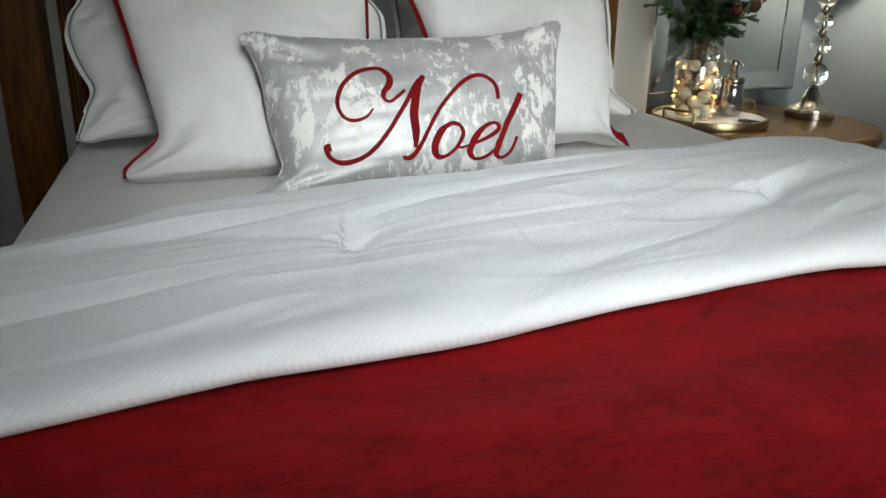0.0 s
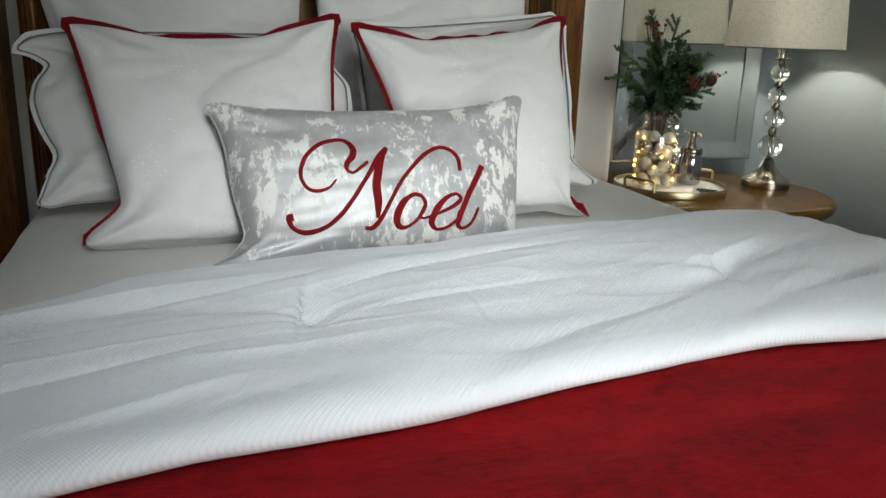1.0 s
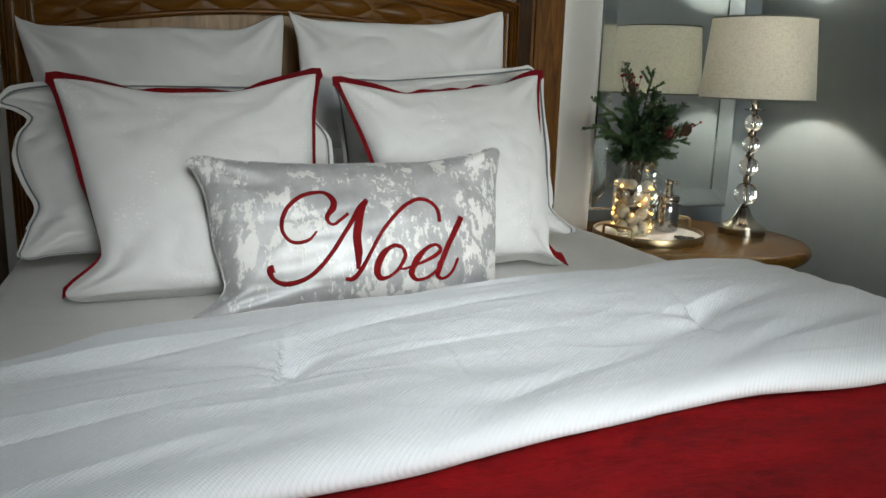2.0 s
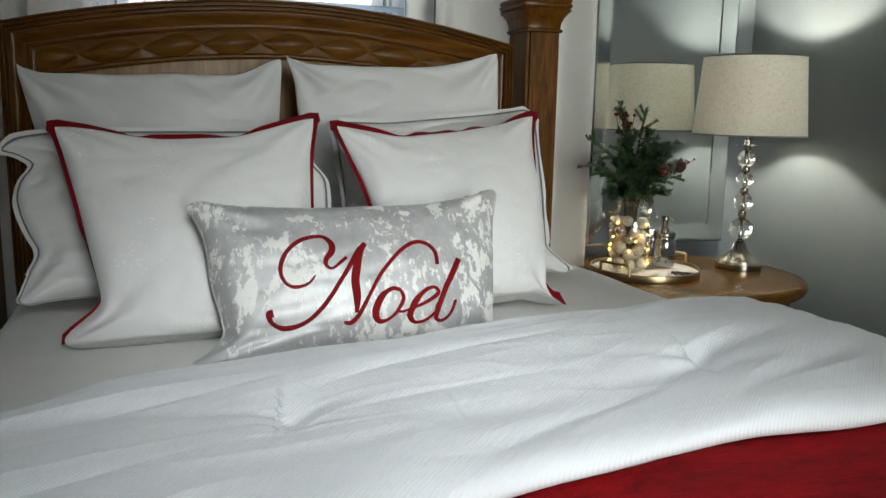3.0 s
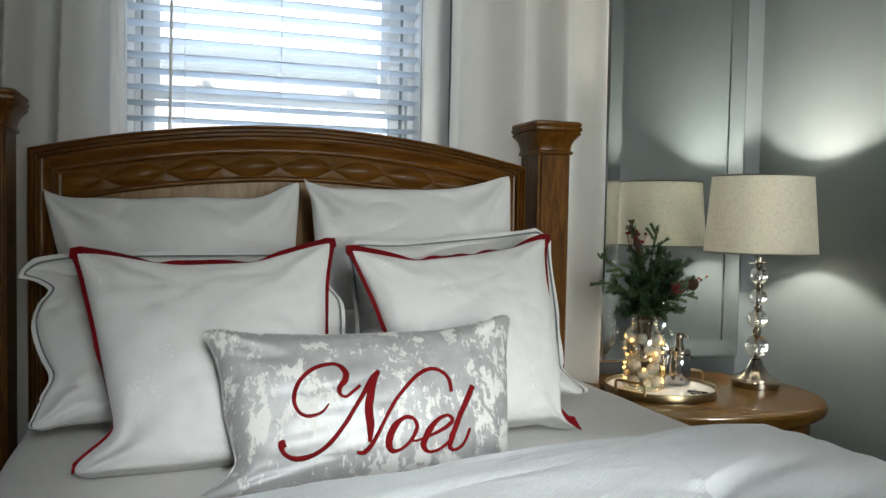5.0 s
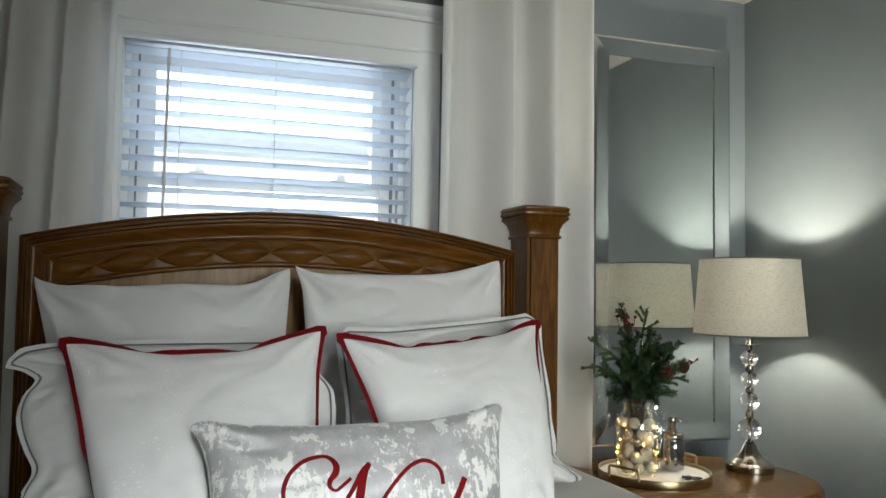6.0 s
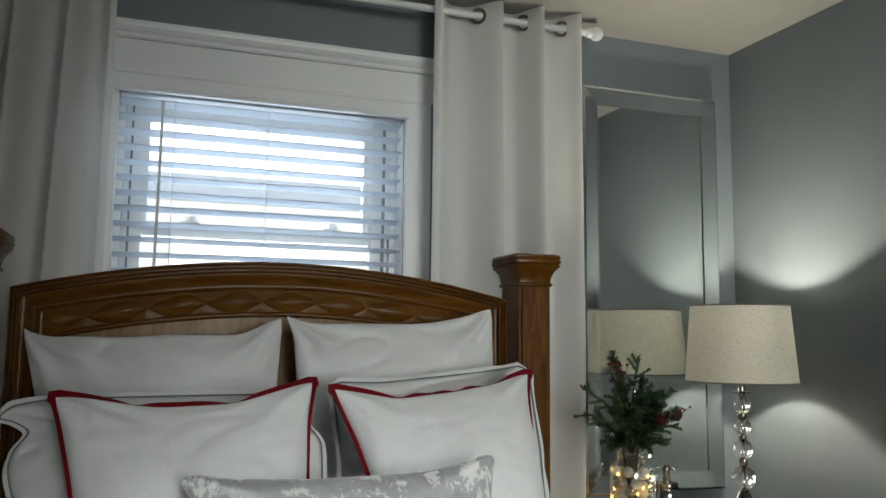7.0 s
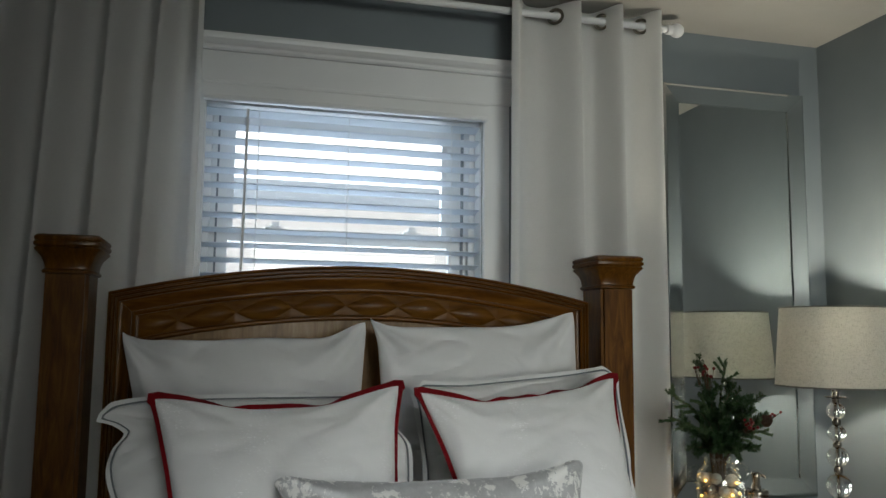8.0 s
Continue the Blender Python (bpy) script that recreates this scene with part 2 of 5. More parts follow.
M_MIRROR = mat("mirror_silver", (0.84, 0.88, 0.87), 0.02, 1.0)
M_BEVEL = mat("mirror_bevel", (0.80, 0.84, 0.84), 0.10, 1.0)
M_EDGE = mat("mirror_edge", (0.06, 0.065, 0.07), 0.4)
M_STRIP = mat("grey_strip", (0.22, 0.25, 0.28), 0.6)
M_HAZE = glow("bright_haze", (0.90, 0.95, 1.0), 2.6)
M_CRYSTAL = mat("crystal", (1, 1, 1), 0.0, 0.0, Transmission_Weight=1.0, IOR=1.5)
M_PANE = clear_glass("window_pane")
M_JAR = clear_glass("jar_glass", (0.95, 0.97, 0.96), 0.95, 0.09)
M_MERCURY = mat("mercury_glass", (0.34, 0.35, 0.37), 0.08, 0.9)
M_PEARL = mat("pearl_ball", (0.68, 0.65, 0.57), 0.25, 0.0, Coat_Weight=0.5)
M_SILVER = mat("silver_ball", (0.62, 0.62, 0.62), 0.25, 0.8)
M_FAIRY = glow("fairy_bulb", (1.0, 0.50, 0.10), 17)
M_BULB = glow("lamp_bulb", (1.0, 0.82, 0.58), 6)
M_WIRE = mat("copper_wire", (0.5, 0.3, 0.15), 0.3, 1.0)
M_MARBLE = paint("white_marble", (0.72, 0.70, 0.67), (0.80, 0.79, 0.77), 0.16, 9)
M_NEEDLE = paint("fir_needle", (0.012, 0.040, 0.012), (0.030, 0.074, 0.022), 0.5, 40)
M_NEEDLE2 = paint("cedar_leaf", (0.032, 0.070, 0.026), (0.065, 0.115, 0.042), 0.5, 40)
M_TWIG = paint("twig_bark", (0.06, 0.035, 0.02), (0.10, 0.06, 0.035), 0.8, 60)
M_BERRY = mat("red_berry", (0.13, 0.006, 0.006), 0.35)
M_CONE = paint("pine_cone_scale", (0.05, 0.025, 0.016), (0.09, 0.05, 0.03), 0.8, 60)
M_TAG = mat("pewter", (0.16, 0.155, 0.15), 0.4, 0.9)
M_SIDING = paint("far_siding", (0.78, 0.80, 0.82), (0.84, 0.85, 0.86), 0.7)
M_ROOF = paint("far_shingle", (0.38, 0.46, 0.52), (0.47, 0.55, 0.60), 0.8, 1.5)
M_GRASS = paint("far_lawn", (0.05, 0.08, 0.03), (0.09, 0.12, 0.05), 0.9)

# ---- mesh helpers ----
ORIGIN = {}


def thing(name, loc, label, category, group="", kind=""):
    ob = tagged(new(name), label, category, group, kind)
    ob.empty_display_size = 0.05
    ob.location = loc
    ORIGIN[ob] = Vector(loc)
    return ob


def part(name, bm, material, parent=None, label="", smooth=True):
    """Links a bmesh given in world metres as one mesh under its thing or part."""
    me = bpy.data.meshes.new(name)
    origin = ORIGIN[parent] if parent else Vector((0, 0, 0))
    bmesh.ops.transform(bm, matrix=Matrix.Translation(-origin), verts=bm.verts)
    for f in bm.faces:
        f.smooth = smooth
    bm.to_mesh(me)
    bm.free()
    me.materials.append(material)
    if smooth:
        me.set_sharp_from_angle(angle=radians(40))
    ob = new(name, me)
    ORIGIN[ob] = origin
    if parent:
        ob.parent = parent
    if label:
        tagged(ob, label)
    return ob


def boxes(*specs, bevel=0.003):
    """Boxes (x0, x1, y0, y1, z0, z1) with softened edges, in one bmesh."""
    bm = bmesh.new()
    for x0, x1, y0, y1, z0, z1 in specs:
        r = bmesh.ops.create_cube(bm, size=1)["verts"]
        for v in r:
            v.co = Vector(((x0 + x1) / 2 + v.co.x * (x1 - x0), (y0 + y1) / 2 + v.co.y * (y1 - y0), (z0 + z1) / 2 + v.co.z * (z1 - z0)))
    if bevel:
        bmesh.ops.bevel(bm, geom=bm.edges[:], offset=bevel, segments=2, affect="EDGES")
    return bm


def lathe(rows, centre, steps=48):
    """Turns a profile of (radius, height) about the upright through centre."""
    bm = bmesh.new()
    rings = []
    for r, z in rows:
        if r < 1e-5:
            rings.append([bm.verts.new((centre[0], centre[1], centre[2] + z))])
        else:
            rings.append([bm.verts.new((centre[0] + r * math.cos(math.tau * k / steps), centre[1] + r * math.sin(math.tau * k / steps), centre[2] + z)) for k in range(steps)])
    for a, b in zip(rings, rings[1:]):
        for k in range(steps):
            q = [a[k % len(a)], a[(k + 1) % len(a)], b[(k + 1) % len(b)], b[k % len(b)]]
            q = list(dict.fromkeys(q))
            if len(q) > 2:
                bm.faces.new(q)
    bmesh.ops.recalc_face_normals(bm, faces=bm.faces)
    return bm


def loft(rings, closed=True, caps=True):
    """A skin over rings of points with the same count."""
    bm = bmesh.new()
    vs = [[bm.verts.new(p) for p in ring] for ring in rings]
    n = len(vs[0])
    for a, b in zip(vs, vs[1:]):
        for k in range(n if closed else n - 1):
            bm.faces.new((a[k], a[(k + 1) % n], b[(k + 1) % n], b[k]))
    if caps and closed:
        bm.faces.new(vs[0]), bm.faces.new(vs[-1])
    bmesh.ops.recalc_face_normals(bm, faces=bm.faces)
    return bm


def tube(points, radius, steps=8, flat=1.0):
    """A round rod along points; radius may be a function of the share of its length."""
    pts = [Vector(p) for p in points]
    rings, side = [], None
    for i, p in enumerate(pts):
        d = (pts[min(i + 1, len(pts) - 1)] - pts[max(i - 1, 0)]).normalized()
        if side is None:
            side = d.orthogonal().normalized()
        side = (side - d * side.dot(d)).normalized()
        up = d.cross(side)
        r = radius(i / (len(pts) - 1)) if callable(radius) else radius
        rings.append([p + (side * math.cos(math.tau * k / steps) + up * flat * math.sin(math.tau * k / steps)) * r for k in range(steps)])
    return loft(rings)


def ball(centre, r, u=20, v=14):
    bm = bmesh.new()
    bmesh.ops.create_uvsphere(bm, u_segments=u, v_segments=v, radius=r, matrix=Matrix.Translation(centre))
    return bm


def spline(points, steps=8):
    """Smooth curve through points (tuples of any length)."""
    p = [np.array(q, float) for q in points]
    p = [2 * p[0] - p[1], *p, 2 * p[-1] - p[-2]]
    out = []
    for a, b, c, d in zip(p, p[1:], p[2:], p[3:]):
        for k in range(steps):
            t = k / steps
            out.append(0.5 * (2 * b + (c - a) * t + (2 * a - 5 * b + 4 * c - d) * t * t + (3 * b - a - 3 * c + d) * t ** 3))
    return out + [p[-2]]


def lerp_table(x, table):
    return float(np.interp(x, [q[0] for q in table], [q[1] for q in table]))


def n2(x, y, s, seed=0.0):
    return noise.noise(Vector((x * s, y * s, seed)))


# ---- room ----
def setting(name, bm, material, label, category, smooth=False):
    return tagged(part(name, bm, material, None, "", smooth), label, category, "", "structure")


WIN = (-0.472, 0.39, 1.18, 2.07)    # the opening behind the blinds
setting("floor", boxes((ROOM_L - 0.15, WALL_X + 0.15, ROOM_B - 0.15, WALL_Y + 0.2, -0.1, 0), bevel=0), M_FLOOR, "dark brown wooden floor of the bedroom", "floor")
setting("ceiling", boxes((ROOM_L - 0.15, WALL_X + 0.15, ROOM_B - 0.15, WALL_Y + 0.2, CEIL, CEIL + 0.1), bevel=0), M_CEIL, "plain off-white painted bedroom ceiling, its colour darkened for weaker light", "ceiling")


def pierced(x0, x1, y0, y1, hole):
    a, b, c, d = hole
    return boxes((x0, a, y0, y1, 0, CEIL), (b, x1, y0, y1, 0, CEIL), (a, b, y0, y1, 0, c), (a, b, y0, y1, d, CEIL), bevel=0)


setting("wall_north", pierced(ROOM_L - 0.15, WALL_X + 0.15, WALL_Y, WALL_Y + 0.2, WIN), M_WALL, "blue-grey painted wall behind the bed", "wall")
setting("wall_east", boxes((WALL_X, WALL_X + 0.15, ROOM_B, WALL_Y, 0, CEIL), bevel=0), M_WALL, "blue-grey painted side wall lit by the lamp", "wall")
setting("wall_west", boxes((ROOM_L - 0.15, ROOM_L, ROOM_B, WALL_Y, 0, CEIL), bevel=0), M_WALL, "blue-grey painted side wall of the bedroom", "wall")
setting("wall_south", boxes((ROOM_L - 0.15, WALL_X + 0.15, ROOM_B - 0.15, ROOM_B, 0, CEIL), bevel=0), M_WALL, "blue-grey painted wall at the foot end", "wall")
setting("backdrop", boxes((-80, 80, 89, 89.5, -2, 60), bevel=0), M_HAZE, "bright hazy white sky beyond the window", "sky")
setting("ground", boxes((-60, 60, WALL_Y + 0.5, 90, -0.9, -0.6), bevel=0), M_GRASS, "lawn outside the bedroom window", "ground")


# ---- the house across the yard, seen between the slats ----
def neighbour():
    h = thing("house", (0, 16, -0.6), "pale sunlit neighbouring house with a blue-grey roof", "house")
    part("wall", boxes((-9, 9, 16, 22, -0.6, 4.17), bevel=0), M_SIDING, h, "white clapboard wall", False)
    part("roof", loft([[(x, 15.998, 4.172), (x, 15.998, 4.31), (x, 19, 5.35), (x, 22.1, 4.31), (x, 22.1, 4.18)] for x in (-9.4, 9.4)]), M_ROOF, h, "blue-grey shingle roof", False)


neighbour()


# ---- window ----
def window():
    x0, x1, z0, z1 = WIN
    y = WALL_Y
    w = thing("window_1", (0, y, z0), "white sash window with moulded casing and pale daylight behind", "window", "", "structure")
    casing = part("casing", boxes((x0 - 0.09, x0, y - 0.022, y, z0 - 0.02, z1), (x1, x1 + 0.085, y - 0.022, y, z0 - 0.02, z1)), M_TRIM, w)
    part("head_casing", boxes((x0 - 0.1, x1 + 0.09, y - 0.026, y, z1 + 0.0005, 2.165)), M_TRIM, w)
    # stepped cornice over the head
    prof = [(0.0, 2.166), (0.030, 2.166), (0.034, 2.172), (0.034, 2.180), (0.042, 2.186), (0.050, 2.196), (0.052, 2.206), (0.052, 2.214), (0.0, 2.214)]
    part("cornice", loft([[(x, y - d, z) for d, z in prof] for x in (x0 - 0.13, x1 + 0.11)]), M_TRIM, w, "", False)
    part("window_sill", boxes((x0 - 0.12, x1 + 0.11, y - 0.07, y + 0.1, z0 - 0.045, z0 - 0.0205), bevel=0.006), M_TRIM, w)
    part("apron", boxes((x0 - 0.09, x1 + 0.085, y - 0.02, y, z0 - 0.13, z0 - 0.046)), M_TRIM, w)
    # jambs lining the wall's thickness
    part("jamb", boxes((x0, x0 + 0.0035, y + 0.001, y + 0.071, z0, z1), (x1 - 0.0035, x1, y + 0.001, y + 0.071, z0, z1), (x0, x0 + 0.022, y + 0.072, y + 0.2, z0, z1), (x1 - 0.022, x1, y + 0.072, y + 0.2, z0, z1), (x0 + 0.022, x1 - 0.022, y + 0.072, y + 0.2, z1 - 0.022, z1)), M_TRIM, w)

    def sash(name, a, b, c, d, yy, stile, rail_lo, rail_hi, stile_r):
        s = part(name, boxes((a, a + stile, yy, yy + 0.035, c, d), (b - stile_r, b, yy, yy + 0.035, c, d), (a + stile, b - stile_r, yy, yy + 0.035, c, c + rail_lo), (a + stile, b - stile_r, yy, yy + 0.035, d - rail_hi, d)), M_TRIM, w)
        p = part("pane", boxes((a + stile - 0.004, b - stile_r + 0.004, yy + 0.014, yy + 0.019, c + rail_lo - 0.004, d - rail_hi + 0.004), bevel=0), M_PANE, s, "clear window glass", False)
        p.visible_shadow = False
        return s

    a, b, m = x0 + 0.0225, x1 - 0.0225, 1.632
    sash("upper_sash", a, b, m - 0.018, z1 - 0.0225, y + 0.14, 0.070, 0.042, 0.068, 0.074)
    low = sash("lower_sash", a, b, z0 + 0.002, m + 0.022, y + 0.10, 0.056, 0.08, 0.042, 0.060)
    for x in (-0.252, 0.186):
        part("sash_lock", boxes((x - 0.03, x + 0.03, y + 0.105, y + 0.13, m + 0.0225, m + 0.03), (x - 0.012, x + 0.016, y + 0.11, y + 0.126, m + 0.03, m + 0.045)), M_TRIM, low)
    tagged(part("side_track", boxes((x1 - 0.046, x1 - 0.038, y + 0.08, y + 0.095, z0, z1 - 0.023), (x0 + 0.040, x0 + 0.046, y + 0.08, y + 0.095, z0, z1 - 0.023)), M_STRIP, w), "grey weather strip")
    return w


def blind():
    x0, x1, z0, z1 = WIN
    y = WALL_Y + 0.035
    b = thing("window_blind", ((x0 + x1) / 2, y, z1), "lowered white horizontal slat blind hanging in the window", "blind")
    # moulded valance board standing proud of the casing
    prof = [(-0.0265, 2.070), (-0.046, 2.070), (-0.050, 2.067), (-0.050, 2.060), (-0.046, 2.057), (-0.046, 2.024), (-0.050, 2.021), (-0.050, 2.013), (-0.047, 2.010), (-0.0265, 2.010)]
    part("valance", loft([[(x, WALL_Y + d, z) for d, z in prof] for x in (x0 - 0.004, x1 + 0.002)]), M_TRIM, b, "", False)
    part("head_rail", boxes((x0 + 0.006, x1 - 0.006, y - 0.03, y + 0.036, 2.012, 2.045)), M_TRIM, b)
    step, wide, tilt = 0.0450, 0.050, radians(-10)
    n = int((1.985 - z0 - 0.03) / step)
    rnd = random.Random(4)
    for i in range(n):
        z = 1.996 - i * step
        rows = []
        t = tilt + radians(rnd.uniform(-1.5, 1.5))
        dip = rnd.uniform(-0.0012, 0.0012)
        for thick in (0.0013, -0.0013):
            for k in range(5):
                s = (k / 4 - 0.5) * wide
                arch = 0.0022 * (1 - (2 * k / 4 - 1) ** 2)
                rows.append((s * math.cos(t), s * math.sin(t) + arch + thick))
        order = rows[:5] + rows[5:][::-1]
        rings = [[(x, y + d, z + h + dip * (x - x0) / (x1 - x0)) for d, h in order] for x in (x0 + 0.005, (x0 + x1) / 2, x1 - 0.005)]
        part("slat", loft(rings), M_BLIND, b)
    part("bottom_rail", boxes((x0 + 0.006, x1 - 0.006, y - 0.025, y + 0.025, z0 + 0.002, z0 + 0.02)), M_TRIM, b)
    for x in (x0 + 0.16, -0.04, x1 - 0.10):
        for dy in (-0.027, 0.027):
            part("ladder_cord", tube([(x, y + dy, 2.0), (x, y + dy, z0 + 0.02)], 0.0011, 6), M_TRIM, b)
    part("tilt_wand", tube([(x0 + 0.125, y - 0.036, 2.0), (x0 + 0.122, y - 0.04, 1.6), (x0 + 0.118, y - 0.04, 1.25)], 0.0045, 8), M_TRIM, b, "clear white tilt wand")


window()
blind()


# ---- curtains ----
ROD_Y, ROD_Z = 0.185, 2.352


def curtain(x0, x1, ridges, seed, label, lean=0.0):
    """ridges: where the folds come forward, along the rod."""
    c = thing("curtain", ((x0 + x1) / 2, ROD_Y, 0.015), label, "curtain", "curtains beside the window")
    nx, nz = 240, 44
    turns = [(r, k) for k, r in enumerate(ridges)]
    bm = bmesh.new()
    grid = []
    for j in range(nz + 1):
        z = 0.015 + (ROD_Z + 0.040 - 0.015) * j / nz
        low = 1 - z / 2.4
        row = []
        for i in range(nx + 1):
            x = x0 + (x1 - x0) * i / nx
            ph = lerp_table(x + lean * low * min(1.0, (x1 - x) / 0.1), turns) + 0.10 * low * n2(z * 0.8, x * 4, 1.0, seed)
            # each fold swings forward slowly and turns back sharply at its ridge
            f = (ph % 1.0 if x0 > 0 else -ph % 1.0) ** 0.72
            c1 = (0.5 + 0.5 * math.cos(math.tau * f)) ** 1.5
            y = ROD_Y + 0.040 - 0.092 * c1 * (0.9 + 0.3 * n2(x * 6, z, 0.5, seed + 4))
            row.append(bm.verts.new((x + 0.02 * low * n2(z * 1.1, x * 5, 0.8, seed + 9), y + 0.004 * n2(x * 12, z * 1.5, 1, seed), z + 0.004 * c1)))
        grid.append(row)
    for a, b in zip(grid, grid[1:]):
        for k in range(nx):
            bm.faces.new((a[k], a[k + 1], b[k + 1], b[k]))
    body = part("cloth_panel", bm, M_CURTAIN, c)
    so = body.modifiers.new("thickness", "SOLIDIFY")
    so.thickness = 0.0015
    # a stitched heading, and a metal ring wherever the cloth crosses the rod
    for a, b in zip(ridges, ridges[1:]):
        for t, tip in (((0.66, 125),) if x0 > 0 else ((0.34, 55),)):
            x = a + (b - a) * t
            if not x0 < x < x1:
                continue
            q0 = radians(tip)
            rings = []
            for k in range(25):
                q = math.tau * k / 24
                rings.append([(x + h * math.cos(q0) + r * math.cos(q) * math.sin(q0), ROD_Y + r * math.cos(q) * math.cos(q0) + h * math.sin(q0) * -1, ROD_Z + r * math.sin(q)) for r, h in [(0.0225 + 0.0055 * math.cos(w), 0.003 * math.sin(w)) for w in [math.tau * t8 / 8 for t8 in range(8)]]])
            part("grommet", loft(rings, caps=False), M_NICKEL, body)


curtain(0.440, 0.957, (0.30, 0.462, 0.668, 0.808, 0.950, 1.09), 2.0, "white grommet-top curtain panel hanging in soft folds")
curtain(-1.16, -0.478, (-1.26, -1.13, -0.99, -0.852, -0.716, -0.588, -0.492, -0.36), 7.0, "white grommet-top curtain panel gathered beside the window casing", 0.09)


def rod():
    r = thing("curtain_rod", (0, ROD_Y, ROD_Z), "white metal curtain rod with round end knobs", "curtain rod")
    part("pole", tube([(-1.19, ROD_Y, ROD_Z), (1.0, ROD_Y, ROD_Z)], 0.0115, 16), M_TRIM, r)
    for s, x in ((1, 1.0), (-1, -1.19)):
        part("collar", tube([(x - 0.004 * s, ROD_Y, ROD_Z), (x + 0.014 * s, ROD_Y, ROD_Z)], 0.0165, 16), M_TRIM, r)
        part("knob", ball((x + 0.034 * s, ROD_Y, ROD_Z), 0.024), M_TRIM, r)
        b = part("bracket", boxes((x - 0.036 * s - 0.006, x - 0.036 * s + 0.006, ROD_Y - 0.016, WALL_Y, ROD_Z - 0.03, ROD_Z - 0.0125), (x - 0.036 * s - 0.013, x - 0.036 * s + 0.013, WALL_Y - 0.006, WALL_Y, ROD_Z - 0.07, ROD_Z + 0.03)), M_TRIM, r)
        part("screw", tube([(x - 0.036 * s, ROD_Y - 0.03, ROD_Z - 0.02), (x - 0.036 * s, ROD_Y - 0.012, ROD_Z - 0.02)], 0.004, 10), M_TRIM, b)


rod()


# ---- mirror ----
def wall_mirror():
    x0, x1, z0, z1, yb = 1.02, 1.577, 0.80, 2.195, WALL_Y
    m = thing("wall_mirror", ((x0 + x1) / 2, yb, z0), "tall rectangular wall mirror with a sloping reflective border", "mirror")
    part("backing", boxes((x0 - 0.003, x1 + 0.003, yb - 0.030, yb - 0.001, z0 - 0.003, z1 + 0.003)), M_EDGE, m)
    w, yo, yi = 0.062, yb - 0.0475, yb - 0.034
    part("mirror_glass", boxes((x0 + w, x1 - w, yi, yi + 0.004, z0 + w, z1 - w), bevel=0), M_MIRROR, m, "", False)
    # four mirrored strips, mitred, sloping inwards, each with a narrow ground edge
    o = [(x0, z0), (x1, z0), (x1, z1), (x0, z1)]
    i = [(x0 + w, z0 + w), (x1 - w, z0 + w), (x1 - w, z1 - w), (x0 + w, z1 - w)]
    for k in range(4):
        a, b, c, d = o[k], o[(k + 1) % 4], i[(k + 1) % 4], i[k]
        mix = lambda p, q, t: (p[0] + (q[0] - p[0]) * t, p[1] + (q[1] - p[1]) * t)
        rows = [(a, b, yb - 0.0295), (a, b, yo + 0.004), (mix(a, d, 0.14), mix(b, c, 0.14), yo), (mix(a, d, 0.86), mix(b, c, 0.86), yi - 0.0055), (d, c, yi - 0.0040), (d, c, yi + 0.004)]
        part("frame_strip", loft([[(p[0], y, p[1]), (q[0], y, q[1])] for p, q, y in rows], closed=False), M_BEVEL, m, "", False)


wall_mirror()


# ---- bed ----
HB_X0, HB_X1 = -0.666, 0.607
HB_Y = -0.03


def arch(x, drop=0.0):
    h = (HB_X1 - HB_X0) / 2
    return 1.509 - 0.082 * abs((x - (HB_X0 + h)) / h) ** 1.9 - drop


